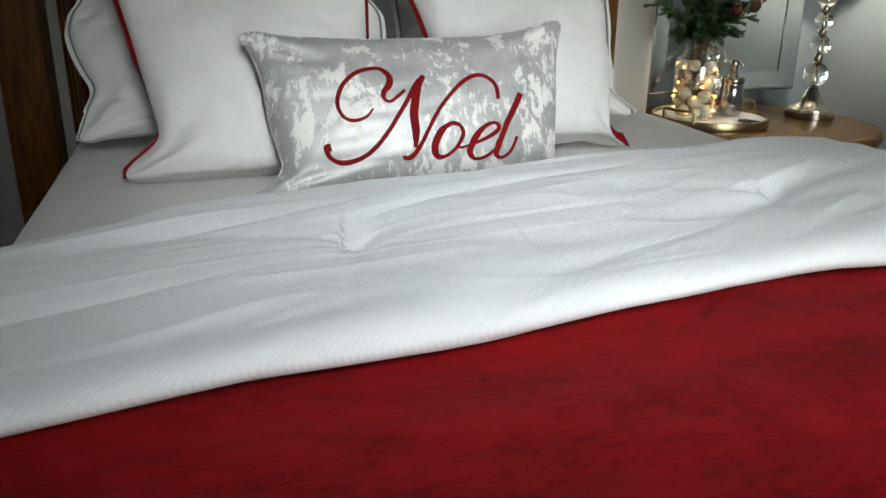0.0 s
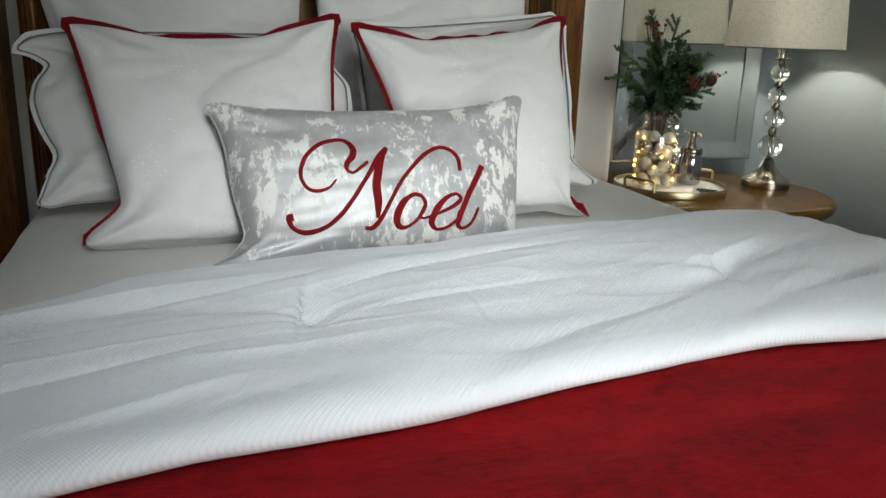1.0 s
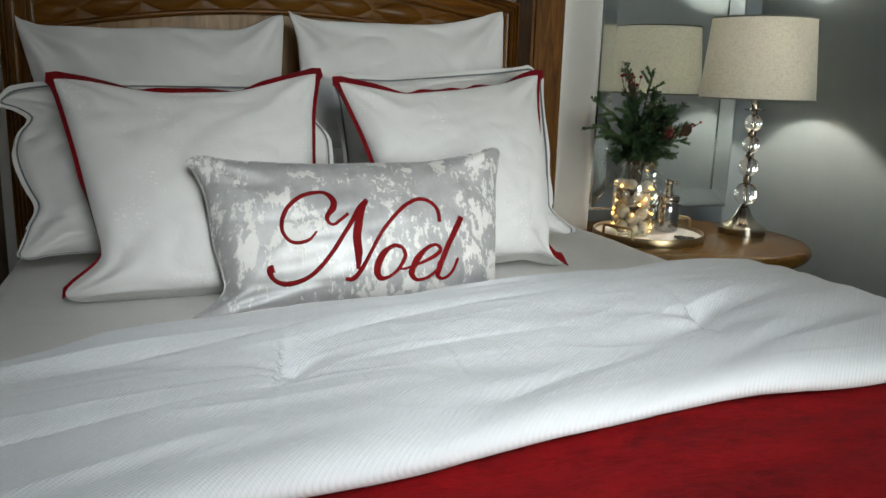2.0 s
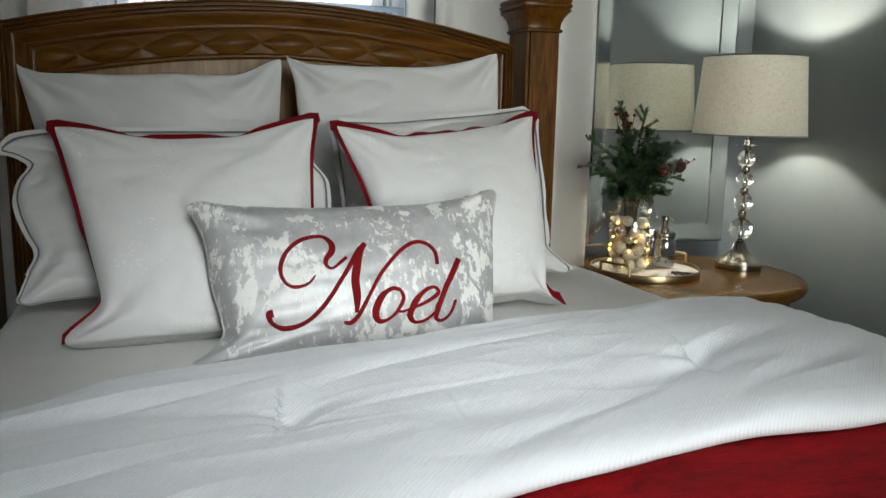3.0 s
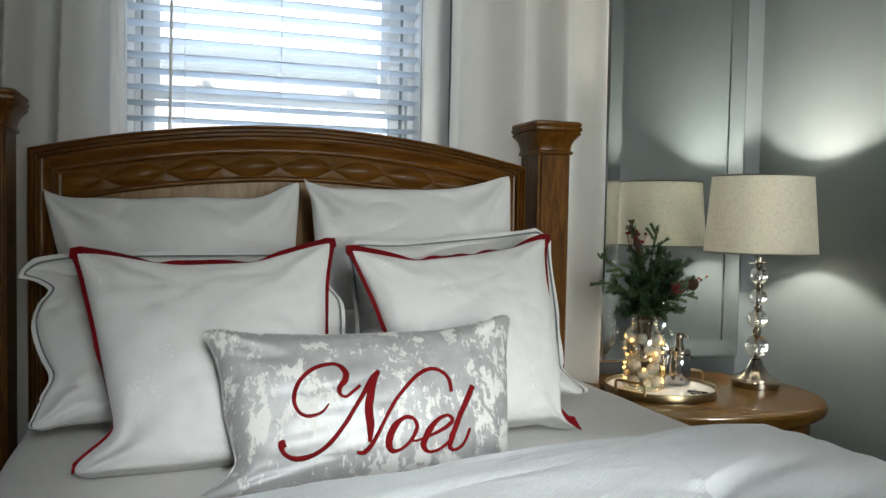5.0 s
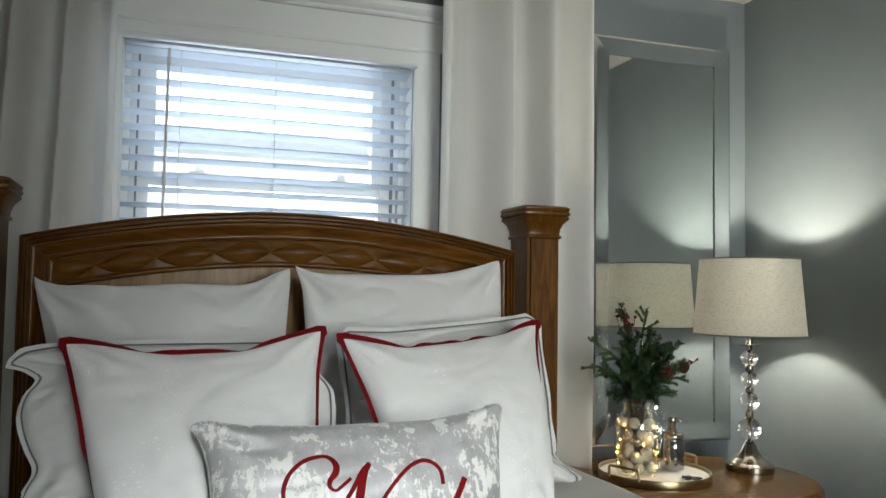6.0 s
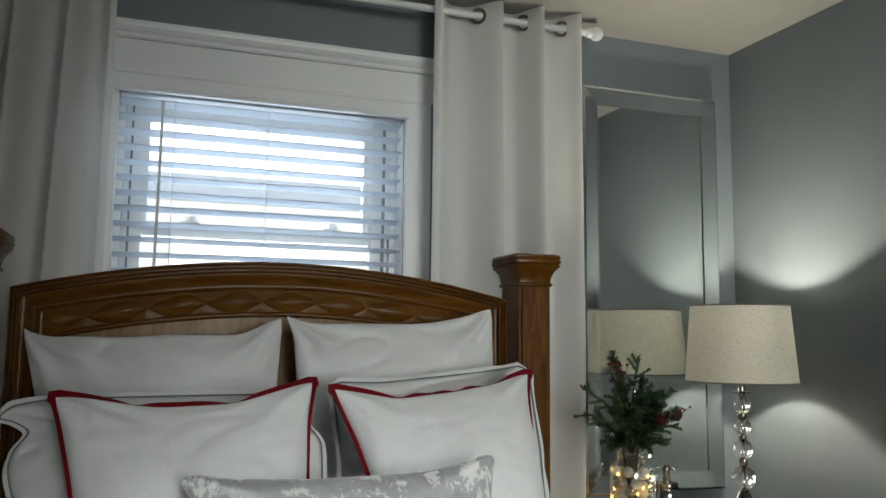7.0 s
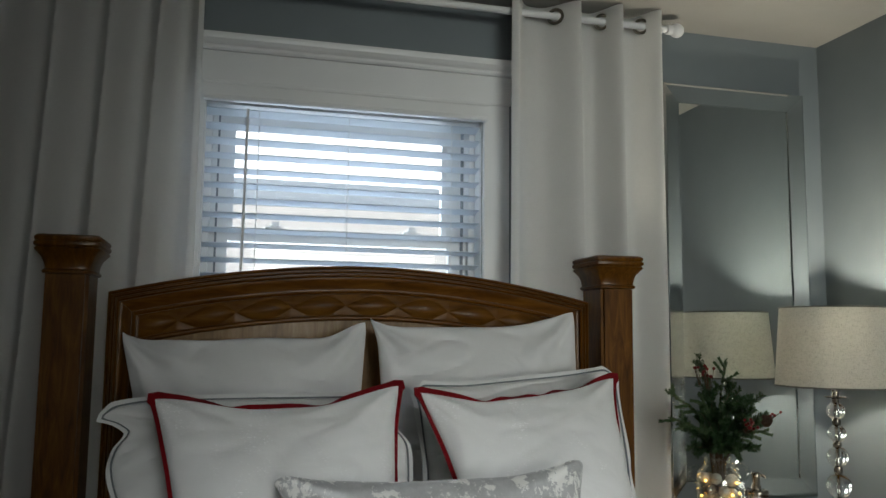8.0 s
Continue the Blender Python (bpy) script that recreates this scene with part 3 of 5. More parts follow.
def bed():
    b = thing("bed", (CX, -0.9, 0), "honey-brown wooden bed with arched carved headboard and square posts", "bed")
    hb = part("headboard", loft([[(x, HB_Y + 0.035, 0.25), (x, HB_Y + 0.035, arch(x, 0.02)), (x, HB_Y + 0.065, arch(x, 0.02)), (x, HB_Y + 0.065, 0.25)] for x in np.linspace(HB_X0 + 0.02, HB_X1 - 0.02, 41)]), M_PANEL, b, "pale straight-grained inner panel")
    # moulded rim: profile of (drop from the outer edge, depth towards the room)
    prof = [(0.0, -0.050), (0.0, -0.008), (0.002, -0.002), (0.006, 0.001), (0.009, -0.002), (0.0095, -0.014), (0.0125, -0.014), (0.013, -0.002), (0.016, 0.002), (0.019, -0.001), (0.0195, -0.014), (0.0225, -0.014), (0.023, 0.0), (0.026, 0.004), (0.030, 0.001), (0.0305, -0.013), (0.034, -0.013), (0.042, -0.018), (0.052, -0.023), (0.060, -0.025), (0.0605, -0.030), (0.0635, -0.030), (0.064, -0.018), (0.068, -0.015), (0.072, -0.018), (0.0725, -0.030), (0.078, -0.031), (0.078, -0.050)]

    def rim_ring(outer):
        return [outer(d, y) for d, y in prof]

    top = []
    for x in np.linspace(HB_X0, HB_X1, 61):
        def outer(d, y, x=x):
            t = (x - HB_X0) / (HB_X1 - HB_X0)
            xx = HB_X0 + d * 0.9 + (HB_X1 - HB_X0 - 1.8 * d) * t
            return (xx, HB_Y - y, arch(xx, d))
        top.append(rim_ring(outer))
    part("top_rail", loft(top), M_WOOD, b, "reeded arched top rail")
    for s, x in ((1, HB_X0), (-1, HB_X1)):
        rings = []
        for z in (0.25, 0.6, 1.0, None):
            rings.append([(x + s * d * 0.9, HB_Y - y, arch(x + s * d * 0.9, d) - 0.0004 if z is None else z) for d, y in prof])
        part("stile", loft(rings), M_WOODV, b, "reeded side moulding")
    # carved twist band under the rim
    step, n, rows = 0.140, 460, 28
    bm = bmesh.new()
    grid = []
    xa, xb = HB_X0 + 0.072, HB_X1 - 0.072
    for i in range(n + 1):
        x = xa + (xb - xa) * i / n
        col = []
        for j in range(rows + 1):
            v = j / rows
            # leaf-shaped swellings, each blunt at one end and drawn to a point at the other
            ph = ((x - CX + 0.052) / step + 0.10 * (v - 0.5)) % 1.0
            e = max(0.02, 0.97 * math.sin(math.pi * ph ** 1.15) ** 0.95)
            t = abs(2 * v - 1)
            d = e - t
            if d > 0:
                up = 0.0015 + 0.0095 * e * (1 - (t / e) ** 2) ** 1.05 * (0.75 + 0.5 * ph)
            else:
                up = 0.0010 + 0.0040 * d * d
            up -= 0.0013 * math.exp(-(d / 0.06) ** 2)
            y = HB_Y + 0.027 + 0.003 * v - up
            col.append(bm.verts.new((x, y, arch(x, 0.076) - 0.056 * v)))
        grid.append(col)
    for a, c in zip(grid, grid[1:]):
        for j in range(rows):
            bm.faces.new((a[j], a[j + 1], c[j + 1], c[j]))
    bmesh.ops.recalc_face_normals(bm, faces=bm.faces)
    part("carved_band", bm, M_CARVED, b, "carved twisted ribbon moulding")
    bead = [(x, HB_Y + 0.020, arch(x, 0.136)) for x in np.linspace(xa, xb, 50)]
    part("bead", tube(bead, 0.007, 10), M_WOOD, b)
    # square posts with flared caps
    for px in (-0.768, 0.716):
        hx, hy = 0.051, 0.073
        py = 0.0095 + hy
        sh = part("post", boxes((px - hx, px + hx, py - hy, py + hy, 0, 1.478), bevel=0.009), M_WOODV, b)
        # flared cap: how far each step stands out from the post, and its height
        cap = [(0.001, 1.470), (0.0075, 1.472), (0.0085, 1.478), (0.0035, 1.482), (0.0035, 1.486), (0.0055, 1.498), (0.011, 1.512), (0.019, 1.522), (0.0245, 1.528), (0.0255, 1.532), (0.0215, 1.535), (0.027, 1.540), (0.027, 1.547), (0.023, 1.550), (0.026, 1.554), (0.026, 1.560), (0.021, 1.565), (-0.045, 1.566)]

        def square(o, z):
            rx, ry = hx + o, hy + o
            c = min(0.016, rx * 0.4)
            pts = []
            for sx, sy, order in ((1, 1, 0), (-1, 1, 1), (-1, -1, 0), (1, -1, 1)):
                corner = [(sx * rx, sy * (ry - c)), (sx * (rx - 0.3 * c), sy * (ry - 0.3 * c)), (sx * (rx - c), sy * ry)]
                pts += corner[::-1] if order else corner
            return [(px + x, py + y, z) for x, y in pts]
        part("post_cap", loft([square(r, z) for r, z in cap]), M_WOODV, sh)
        part("foot_leg", boxes((px - 0.04, px + 0.04, -1.98, -1.9, 0, 0.36), bevel=0.006), M_WOODV, b)
    for x in (-0.735, 0.700):
        part("side_rail", boxes((x, x + 0.03, -1.9, 0.01, 0.22, 0.40), bevel=0.004), M_WOOD, b)
    part("foot_rail", boxes((-0.70, 0.70, -1.96, -1.93, 0.22, 0.40), bevel=0.004), M_WOOD, b)
    part("slat_base", boxes((-0.70, 0.695, -1.925, -0.06, 0.27, 0.30), bevel=0.004), M_WOOD, b)


bed()
MX0, MX1, MY0, MY1 = -0.63, 0.735, -1.93, -0.045


def soft_block(x0, x1, y0, y1, z0, z1, r, seed, lump=0.004):
    """A padded block with round edges and a slightly uneven top."""
    bm = bmesh.new()
    bmesh.ops.create_cube(bm, size=1)
    for v in bm.verts:
        v.co = Vector((x0 + (v.co.x + 0.5) * (x1 - x0), y0 + (v.co.y + 0.5) * (y1 - y0), z0 + (v.co.z + 0.5) * (z1 - z0)))
    bmesh.ops.bevel(bm, geom=bm.edges[:], offset=r, segments=5, affect="EDGES", profile=0.5)
    bmesh.ops.subdivide_edges(bm, edges=[e for e in bm.edges if e.calc_length() > 0.15], cuts=24, use_grid_fill=True)
    for v in bm.verts:
        if v.co.z > z1 - 0.02:
            v.co.z += lump * n2(v.co.x, v.co.y, 5, seed) + 0.4 * lump * n2(v.co.x, v.co.y, 17, seed + 3)
    return bm


ms = thing("box_spring", (0.035, -0.99, 0.30), "white fabric box spring on the bed frame", "box spring")
part("cover", soft_block(MX0 + 0.01, MX1 - 0.01, MY0 + 0.01, MY1 - 0.01, 0.301, 0.54, 0.02, 1.0, 0.001), M_SHEET, ms)
mt = thing("mattress", (0.035, -0.99, 0.541), "thick mattress fitted with a smooth white sheet", "mattress")
part("fitted_sheet", soft_block(MX0, MX1, MY0, MY1, 0.541, MAT_TOP, 0.045, 5.0), M_SHEET, mt)


# ---- bedding ----
def drape(bm_rows, name, parent, material, thick):
    bm = bmesh.new()
    vs = [[bm.verts.new(p) for p in row] for row in bm_rows]
    for a, b in zip(vs, vs[1:]):
        for k in range(len(a) - 1):
            bm.faces.new((a[k], a[k + 1], b[k + 1], b[k]))
    bmesh.ops.recalc_face_normals(bm, faces=bm.faces)
    ob = part(name, bm, material, parent)
    so = ob.modifiers.new("thickness", "SOLIDIFY")
    so.thickness, so.offset = thick, -1
    return ob


def over_edge(x, top, x0, x1, r=0.05):
    """Bends a flat coordinate x over the bed's two long edges: gives the place across and the height."""
    for s, e in ((-1, x0), (1, x1)):
        d = (x - e) * s
        if d > -r:
            a = (d + r) / r
            if a < math.pi / 2:
                return e - s * r + s * r * math.sin(a), top - r * (1 - math.cos(a))
            return e + s * 0.25 * 0.05 * (a - math.pi / 2) * r / 0.05, top - r - (a - math.pi / 2) * r
    return x, top


def velvet():
    v = thing("velvet_blanket", (0.035, -1.6, MAT_TOP), "deep red velvet blanket spread over the foot of the bed", "blanket")
    rows = []
    for j in range(91):
        t = j / 90
        y = -1.20 - 1.15 * t
        row = []
        for i in range(121):
            u = -1.05 + 2.15 * i / 120
            top = MAT_TOP + 0.014 + 0.004 * n2(u * 0.8, y * 3, 3.2, 11) + 0.0025 * n2(u * 2, y * 9, 2.0, 12)
            x, z = over_edge(u, top, MX0 - 0.012, MX1 + 0.012)
            yy = y
            if y < MY0 + 0.03:
                d = MY0 + 0.03 - y
                yy = MY0 - 0.012 - 0.02 * math.tanh(d * 8) + 0.03 * math.exp(-d * 30)
                z = z - max(0.0, d - 0.02)
            if z < top - 0.06:
                x += 0.012 * math.sin(y * 21) * (top - z)
            row.append((x, yy, z))
        rows.append(row)
    drape(rows, "velvet_cloth", v, M_VELVET, 0.006)


velvet()

TOP_EDGE = [(-1.3, -1.40), (-0.70, -1.24), (-0.568, -1.180), (-0.466, -1.095), (-0.193, -1.005), (0.045, -0.952), (0.296, -0.902), (0.482, -0.875), (0.637, -0.875), (0.80, -0.90), (1.3, -0.98)]
LOW_EDGE = [(-1.3, -1.60), (-0.70, -1.545), (-0.514, -1.519), (-0.396, -1.493), (-0.206, -1.476), (-0.081, -1.455), (0.043, -1.421), (0.141, -1.413), (0.266, -1.389), (0.396, -1.399), (0.70, -1.385), (1.3, -1.36)]
TUFTS = [(-0.218, -1.252), (0.379, -1.191), (-0.80, -1.30), (0.95, -1.15)]


def smooth_table(x, table):
    return sum(lerp_table(x + d, table) for d in (-0.08, -0.04, 0, 0.04, 0.08)) / 5


def comforter():
    c = thing("comforter", (0.035, -1.2, MAT_TOP), "white ribbed comforter folded back in a puffy band across the bed", "comforter")
    rows = []
    n, m = 220, 600
    for j in range(n + 1):
        t = j / n
        row = []
        for i in range(m + 1):
            u = -1.15 + 2.35 * i / m
            ya, yb = smooth_table(u, TOP_EDGE) + 0.035, smooth_table(u, LOW_EDGE) - 0.020 + 0.010 * n2(u, 0.3, 4, 8)
            # s runs from the far edge over the top to the rolled front edge and back under
            h = 0.046 + 0.008 * n2(u, t * 0.5, 3.0, 21)
            if t < 0.84:
                s = t / 0.84
                y = ya + (yb + 0.045 - ya) * s
                z = h * min(1.0, (s / 0.10)) ** 0.5 if s < 0.10 else h
                z += 0.013 * math.sin(math.pi * s) - 0.004
            else:
                q = (t - 0.84) / 0.16 * math.pi
                y = yb + 0.045 - 0.045 * math.sin(q)
                z = h / 2 - 0.002 + (h / 2 - 0.002) * math.cos(q)
            # long soft creases along the band
            f = (1.0 if t < 0.84 else 0.5) * (1 - 0.55 * min(1.0, max(0.0, (u - 0.45) / 0.2)))
            fold = (1 - abs(n2(u * 0.9 + 3, y * 5 - u * 1.5, 1.6, 35))) ** 5
            z += f * (0.010 * n2(u * 1.0 + y * 0.5, y * 4.5 - u * 1.2, 1.9, 31) + 0.006 * n2(u * 2.2, y * 9 - u * 2, 2.0, 33) - 0.008 * fold + 0.002 + 0.0035 * (1 - abs(n2(u * 2.4 - y, y * 11 - u * 3, 1.7, 41))) ** 4)
            for tx, ty in TUFTS:
                dx, dy = u - tx, y - ty
                if abs(dx) > 0.4 or abs(dy) > 0.3 or t > 0.84:
                    continue
                # a short pinched seam: its left lip stands up, the right side falls away
                g = math.exp(-((dy + 0.005) / 0.058) ** 2)
                sx = dx - 0.18 * dy
                drop = -0.024 * math.exp(-max(sx, 0) / 0.055) if sx > 0 else 0.0
                lip = 0.004 * math.exp(min(sx, 0) / 0.06)
                k = 0.5 + 0.5 * math.tanh(sx / 0.020)
                z += g * (0.55 * drop * k + 0.5 * lip * (1 - k)) - 0.011 * math.exp(-((sx - 0.014) / 0.022) ** 2 - ((dy + 0.008) / 0.042) ** 2) - 0.0010 * math.exp(-(sx / 0.012) ** 2) - 0.007 * math.exp(-(dx * dx + dy * dy) / 0.012)
                for ang, deep, far in ((24, 0.007, 0.13), (-6, 0.006, 0.18), (168, 0.005, 0.20), (194, 0.007, 0.24)):
                    ca, sa = math.cos(radians(ang)), math.sin(radians(ang))
                    al, pe = dx * ca + (dy + 0.03 * (ang < 0 or ang > 190)) * sa, -dx * sa + (dy + 0.03 * (ang < 0 or ang > 190)) * ca
                    if al > 0:
                        pe += 0.10 * al * al
                        w = 0.012 + 0.08 * al
                        z -= deep * math.exp(-(pe / w) ** 2) * math.exp(-al / far) * min(1.0, al / 0.02)
                        z += 0.25 * deep * math.exp(-((pe - 1.8 * w) / w) ** 2) * math.exp(-al / far) * min(1.0, al / 0.02)
            x, zz = over_edge(u, 0.0, MX0 - 0.03, MX1 + 0.04, 0.07)
            base = MAT_TOP + 0.016
            side = min(1.0, max(0.0, -zz / 0.07))
            sgn = 1 if u > 0 else -1
            row.append((x + sgn * z * side * 0.9, y + 0.02 * side * n2(u * 3, y * 6, 1, 3), base + zz + z * (1 - side) + 0.0))
        rows.append(row)
    drape(rows, "quilted_cover", c, M_RIBBED, 0.004)
    part("hem", tube([(x, y, z + 0.002) for x, y, z in rows[1][::3]], 0.0042, 8), M_RIBBED, c, "stitched hem of the folded edge")


comforter()


# ---- pillows ----
def pillow_shape(tl, tr, bl, br, bulge, sides, power=0.42, sag=0.3, seed=0.0, crease=0.004, hang=0.0, round=0.010):
    """A stuffed shape between four corners. sides: how far each side is drawn in, in metres, as tables along it."""
    tl, tr, bl, br = (Vector(p) for p in (tl, tr, bl, br))
    n = (tr - bl).cross(tl - br).normalized()
    if n.y > 0:
        n.negate()
    ex = ((tr - tl) + (br - bl)).normalized()
    ey = ((tl - bl) + (tr - br)).normalized()
    draw = {k: sides.get(k, [(-1, 0), (-0.8, 0.014), (0, 0.02), (0.8, 0.014), (1, 0)]) for k in "lrtb"}

    def soft(t, table):
        k = min(1.0, (1 - abs(t)) / 0.09)
        return sum(lerp_table(t + k * d, table) for d in (-0.09, -0.045, 0, 0.045, 0.09)) / 5

    def at(a, b, side=1):
        u, v = (a + 1) / 2, (b + 1) / 2
        p = (bl * (1 - u) + br * u) * (1 - v) + (tl * (1 - u) + tr * u) * v
        p = p + ex * (soft(b, draw["l"]) * (1 - u) - soft(b, draw["r"]) * u) + ey * (soft(a, draw["b"]) * (1 - v) - soft(a, draw["t"]) * v)
        ta, tb = max(0.0, (abs(a) - 0.86) / 0.14), max(0.0, (abs(b) - 0.86) / 0.14)
        p = p - ex * math.copysign(round * ta * tb * tb, a) - ey * math.copysign(round * tb * ta * ta, b)
        e = max(0.0, (1 - a * a) * (1 - b * b))
        p = p - ey * hang * e ** 0.3 * max(0.0, -b)
        p = p + n * side * bulge * e ** power * (1 - sag * b)
        if crease:
            g = 0.6 * n2(a * 1.2 + side, b * 1.2, 1.7, seed) + 0.5 * n2(a * 3 + b, b * 2 - a, 1.6, seed + 5)
            # gathers that run in from the four corners
            k = (abs(a) * abs(b)) ** 2
            g += 2.4 * k * math.sin(9 * math.atan2(1.05 - abs(b), 1.05 - abs(a)) + seed)
            fold = (1 - abs(n2(a * 0.9 + 0.5 * b, b * 2.2 - 0.4 * a, 1.5, seed + 11))) ** 6 - 0.2
            # short puckers along the seams
            g += 0.9 * n2(a * 8, b * 1.5, 1.3, seed + 20) * math.exp((abs(b) - 1) / 0.12) + 0.9 * n2(b * 8, a * 1.5, 1.3, seed + 23) * math.exp((abs(a) - 1) / 0.12)
            p = p + n * side * crease * (g - 0.7 * fold) * min(1.0, e * 6)
        return p
    return at, n


def pillow_mesh(at, nu=76, nv=68):
    bm = bmesh.new()
    ease = lambda k, n: math.sin(math.pi / 2 * (2 * k / n - 1))
    front = [[bm.verts.new(at(ease(i, nu), ease(j, nv), 1)) for i in range(nu + 1)] for j in range(nv + 1)]
    back = [[front[j][i] if i in (0, nu) or j in (0, nv) else bm.verts.new(at(ease(i, nu), ease(j, nv), -1)) for i in range(nu + 1)] for j in range(nv + 1)]
    for g, flip in ((front, False), (back, True)):
        for j in range(nv):
            for i in range(nu):
                q = (g[j][i], g[j][i + 1], g[j + 1][i + 1], g[j + 1][i])
                bm.faces.new(q[::-1] if flip else q)
    bmesh.ops.recalc_face_normals(bm, faces=bm.faces)
    return bm


def outline(at, n=52):
    """The pillow's seam, all the way round."""
    pts = [(t, 1) for t in np.linspace(-1, 1, n, endpoint=False)] + [(1, t) for t in np.linspace(1, -1, n, endpoint=False)]
    pts += [(t, -1) for t in np.linspace(1, -1, n, endpoint=False)] + [(-1, t) for t in np.linspace(-1, 1, n, endpoint=False)]
    return pts


def flange(at, n, width, wave, seed, inset=0.0, lift=0.0, thick=0.0016, twist=0.0, pinch=(), ear=0.66, flank=1.0, foot=1.0):
    """A flat border that stands out from the seam; twist: how far it turns edge-on, in degrees."""
    pts = outline(at)
    rings = []
    for k, (a, b) in enumerate(pts + pts[:1]):
        p = at(a, b)
        # straight out from the nearest side; on a corner along both
        ex, ey = at(min(1, a + 0.02), b) - at(max(-1, a - 0.02), b), at(a, min(1, b + 0.02)) - at(a, max(-1, b - 0.02))
        ex, ey = (ex - n * ex.dot(n)).normalized(), (ey - n * ey.dot(n)).normalized()
        out = Vector((0, 0, 0))
        if abs(a) > 0.999:
            out += ex * (1 if a > 0 else -1)
        if abs(b) > 0.999:
            out += ey * (1 if b > 0 else -0.3)
        if out.length > 1.2:
            out *= ear
        corner = min(1.0, (abs(a) * abs(b)) ** 6)
        tw = radians(twist) * (0.35 + 1.6 * n2(a * 2.1, b * 2.1, 1.3, seed + 2)) * (1 - corner)
        w = wave * n2(a * 2.3, b * 2.3, 1.6, seed)
        wide = width * (1 - 0.25 * (1 - corner)) * (0.62 if b < -0.6 else 1.0)
        if abs(b) < 0.95:
            wide *= flank
        if a > 0.98 and b < -0.8:
            wide *= foot
        if b > 0.99:
            for where in pinch:
                wide *= 1 - 0.72 * math.exp(-((a - where) / 0.11) ** 2)
        d = out * math.cos(tw) - n * math.sin(tw)
        q = n * math.cos(tw) + out * math.sin(tw)
        inner, outer = p + out * inset + n * lift, p + out * inset + n * (lift + w) + d * wide
        rings.append([inner + q * thick, outer + q * thick, outer - q * thick, inner - q * thick])
    return loft(rings, caps=False)


def cushion(name, corners, bulge, sides, material, label, group="", **more):
    at, n = pillow_shape(*corners, bulge, sides, **more)
    base = (Vector(corners[2]) + Vector(corners[3])) / 2
    p = thing(name, tuple(base), label, "pillow", group)
    cover = part("cover", pillow_mesh(at), material, p)
    return p, cover, at, n


# two tall pillows against the headboard
for corners, sides, label, seed in (
    (((-0.617, -0.153, 1.333), (-0.048, -0.15, 1.363), (-0.56, -0.20, 0.868), (-0.075, -0.20, 0.868)),
     {"t": [(-1, 0), (-0.93, 0.017), (-0.82, 0.026), (-0.6, 0.027), (-0.3, 0.033), (0.1, 0.031), (0.35, 0.036), (0.62, 0.039), (0.70, 0.036), (0.80, 0.020), (0.9, 0.007), (1, 0)], "l": [(-1, 0), (-0.6, 0.02), (0.3, 0.018), (1, 0)], "r": [(-1, 0), (0.3, 0.004), (1, 0)]},
     "plain white satin pillow against the headboard, its top sagging", 3.0),
    (((-0.043, -0.15, 1.372), (0.508, -0.146, 1.398), (0.012, -0.20, 0.868), (0.50, -0.20, 0.868)),
     {"t": [(-1, 0), (-0.92, 0.016), (-0.77, 0.027), (0.2, 0.037), (0.46, 0.033), (0.73, 0.020), (1, 0)], "l": [(-1, 0), (0.2, 0.012), (0.8, 0.016), (1, 0)], "r": [(-1, 0), (0.3, 0.003), (1, 0)]},
     "plain white satin pillow with soft creases against the headboard", 8.0),
):
    cushion("bed_pillow", corners, 0.070, sides, M_SATIN, label, "white pillows against the headboard", seed=seed, crease=0.014, round=0.004)

# two shams with a grey-piped flange, their corners sticking out
for corners, sides, label, seed in (
    (((-0.622, -0.385, 1.180), (-0.030, -0.405, 1.195), (-0.592, -0.50, 0.872), (0.004, -0.50, 0.872)),
     {"l": [(-1, 0), (-0.75, 0.020), (-0.55, 0.034), (-0.35, 0.056), (-0.15, 0.040), (0.1, 0.028), (0.35, 0.024), (0.6, 0.040), (0.74, 0.070), (0.82, 0.056), (0.89, 0.012), (1, 0)], "t": [(-1, 0.010), (-0.7, -0.006), (0, -0.004), (0.7, 0.0), (1, 0)], "r": [(-1, 0.02), (-0.3, 0.0), (0.2, -0.012), (0.45, -0.014), (0.62, 0.016), (1, 0.010)]},
     "white pillow sham with rumpled corners and grey piping", 5.0),
    (((0.020, -0.375, 1.215), (0.520, -0.365, 1.252), (0.03, -0.49, 0.872), (0.578, -0.465, 0.870)),
     {"r": [(-1, 0), (-0.85, 0.012), (-0.68, 0.058), (-0.4, 0.050), (0, 0.036), (0.6, 0.024), (0.85, 0.018), (1, 0.010)], "t": [(-1, 0), (-0.5, 0.012), (0.5, 0.008), (1, 0)]},
     "white pillow sham with grey piping behind a red-bordered pillow", 12.0),
):
    p, cover, at, n = cushion("pillow_sham", corners, 0.065, sides, M_SHAM, label, "grey-piped shams", power=0.62, seed=seed, crease=0.012)
    part("flange", flange(at, n, 0.0165, 0.012, seed, ear=1.1), M_SHAM, p)
    part("piping", flange(at, n, 0.0046, 0.0, seed, 0.0005, 0.0034, 0.0014), M_PIPING, p, "thin grey piping")

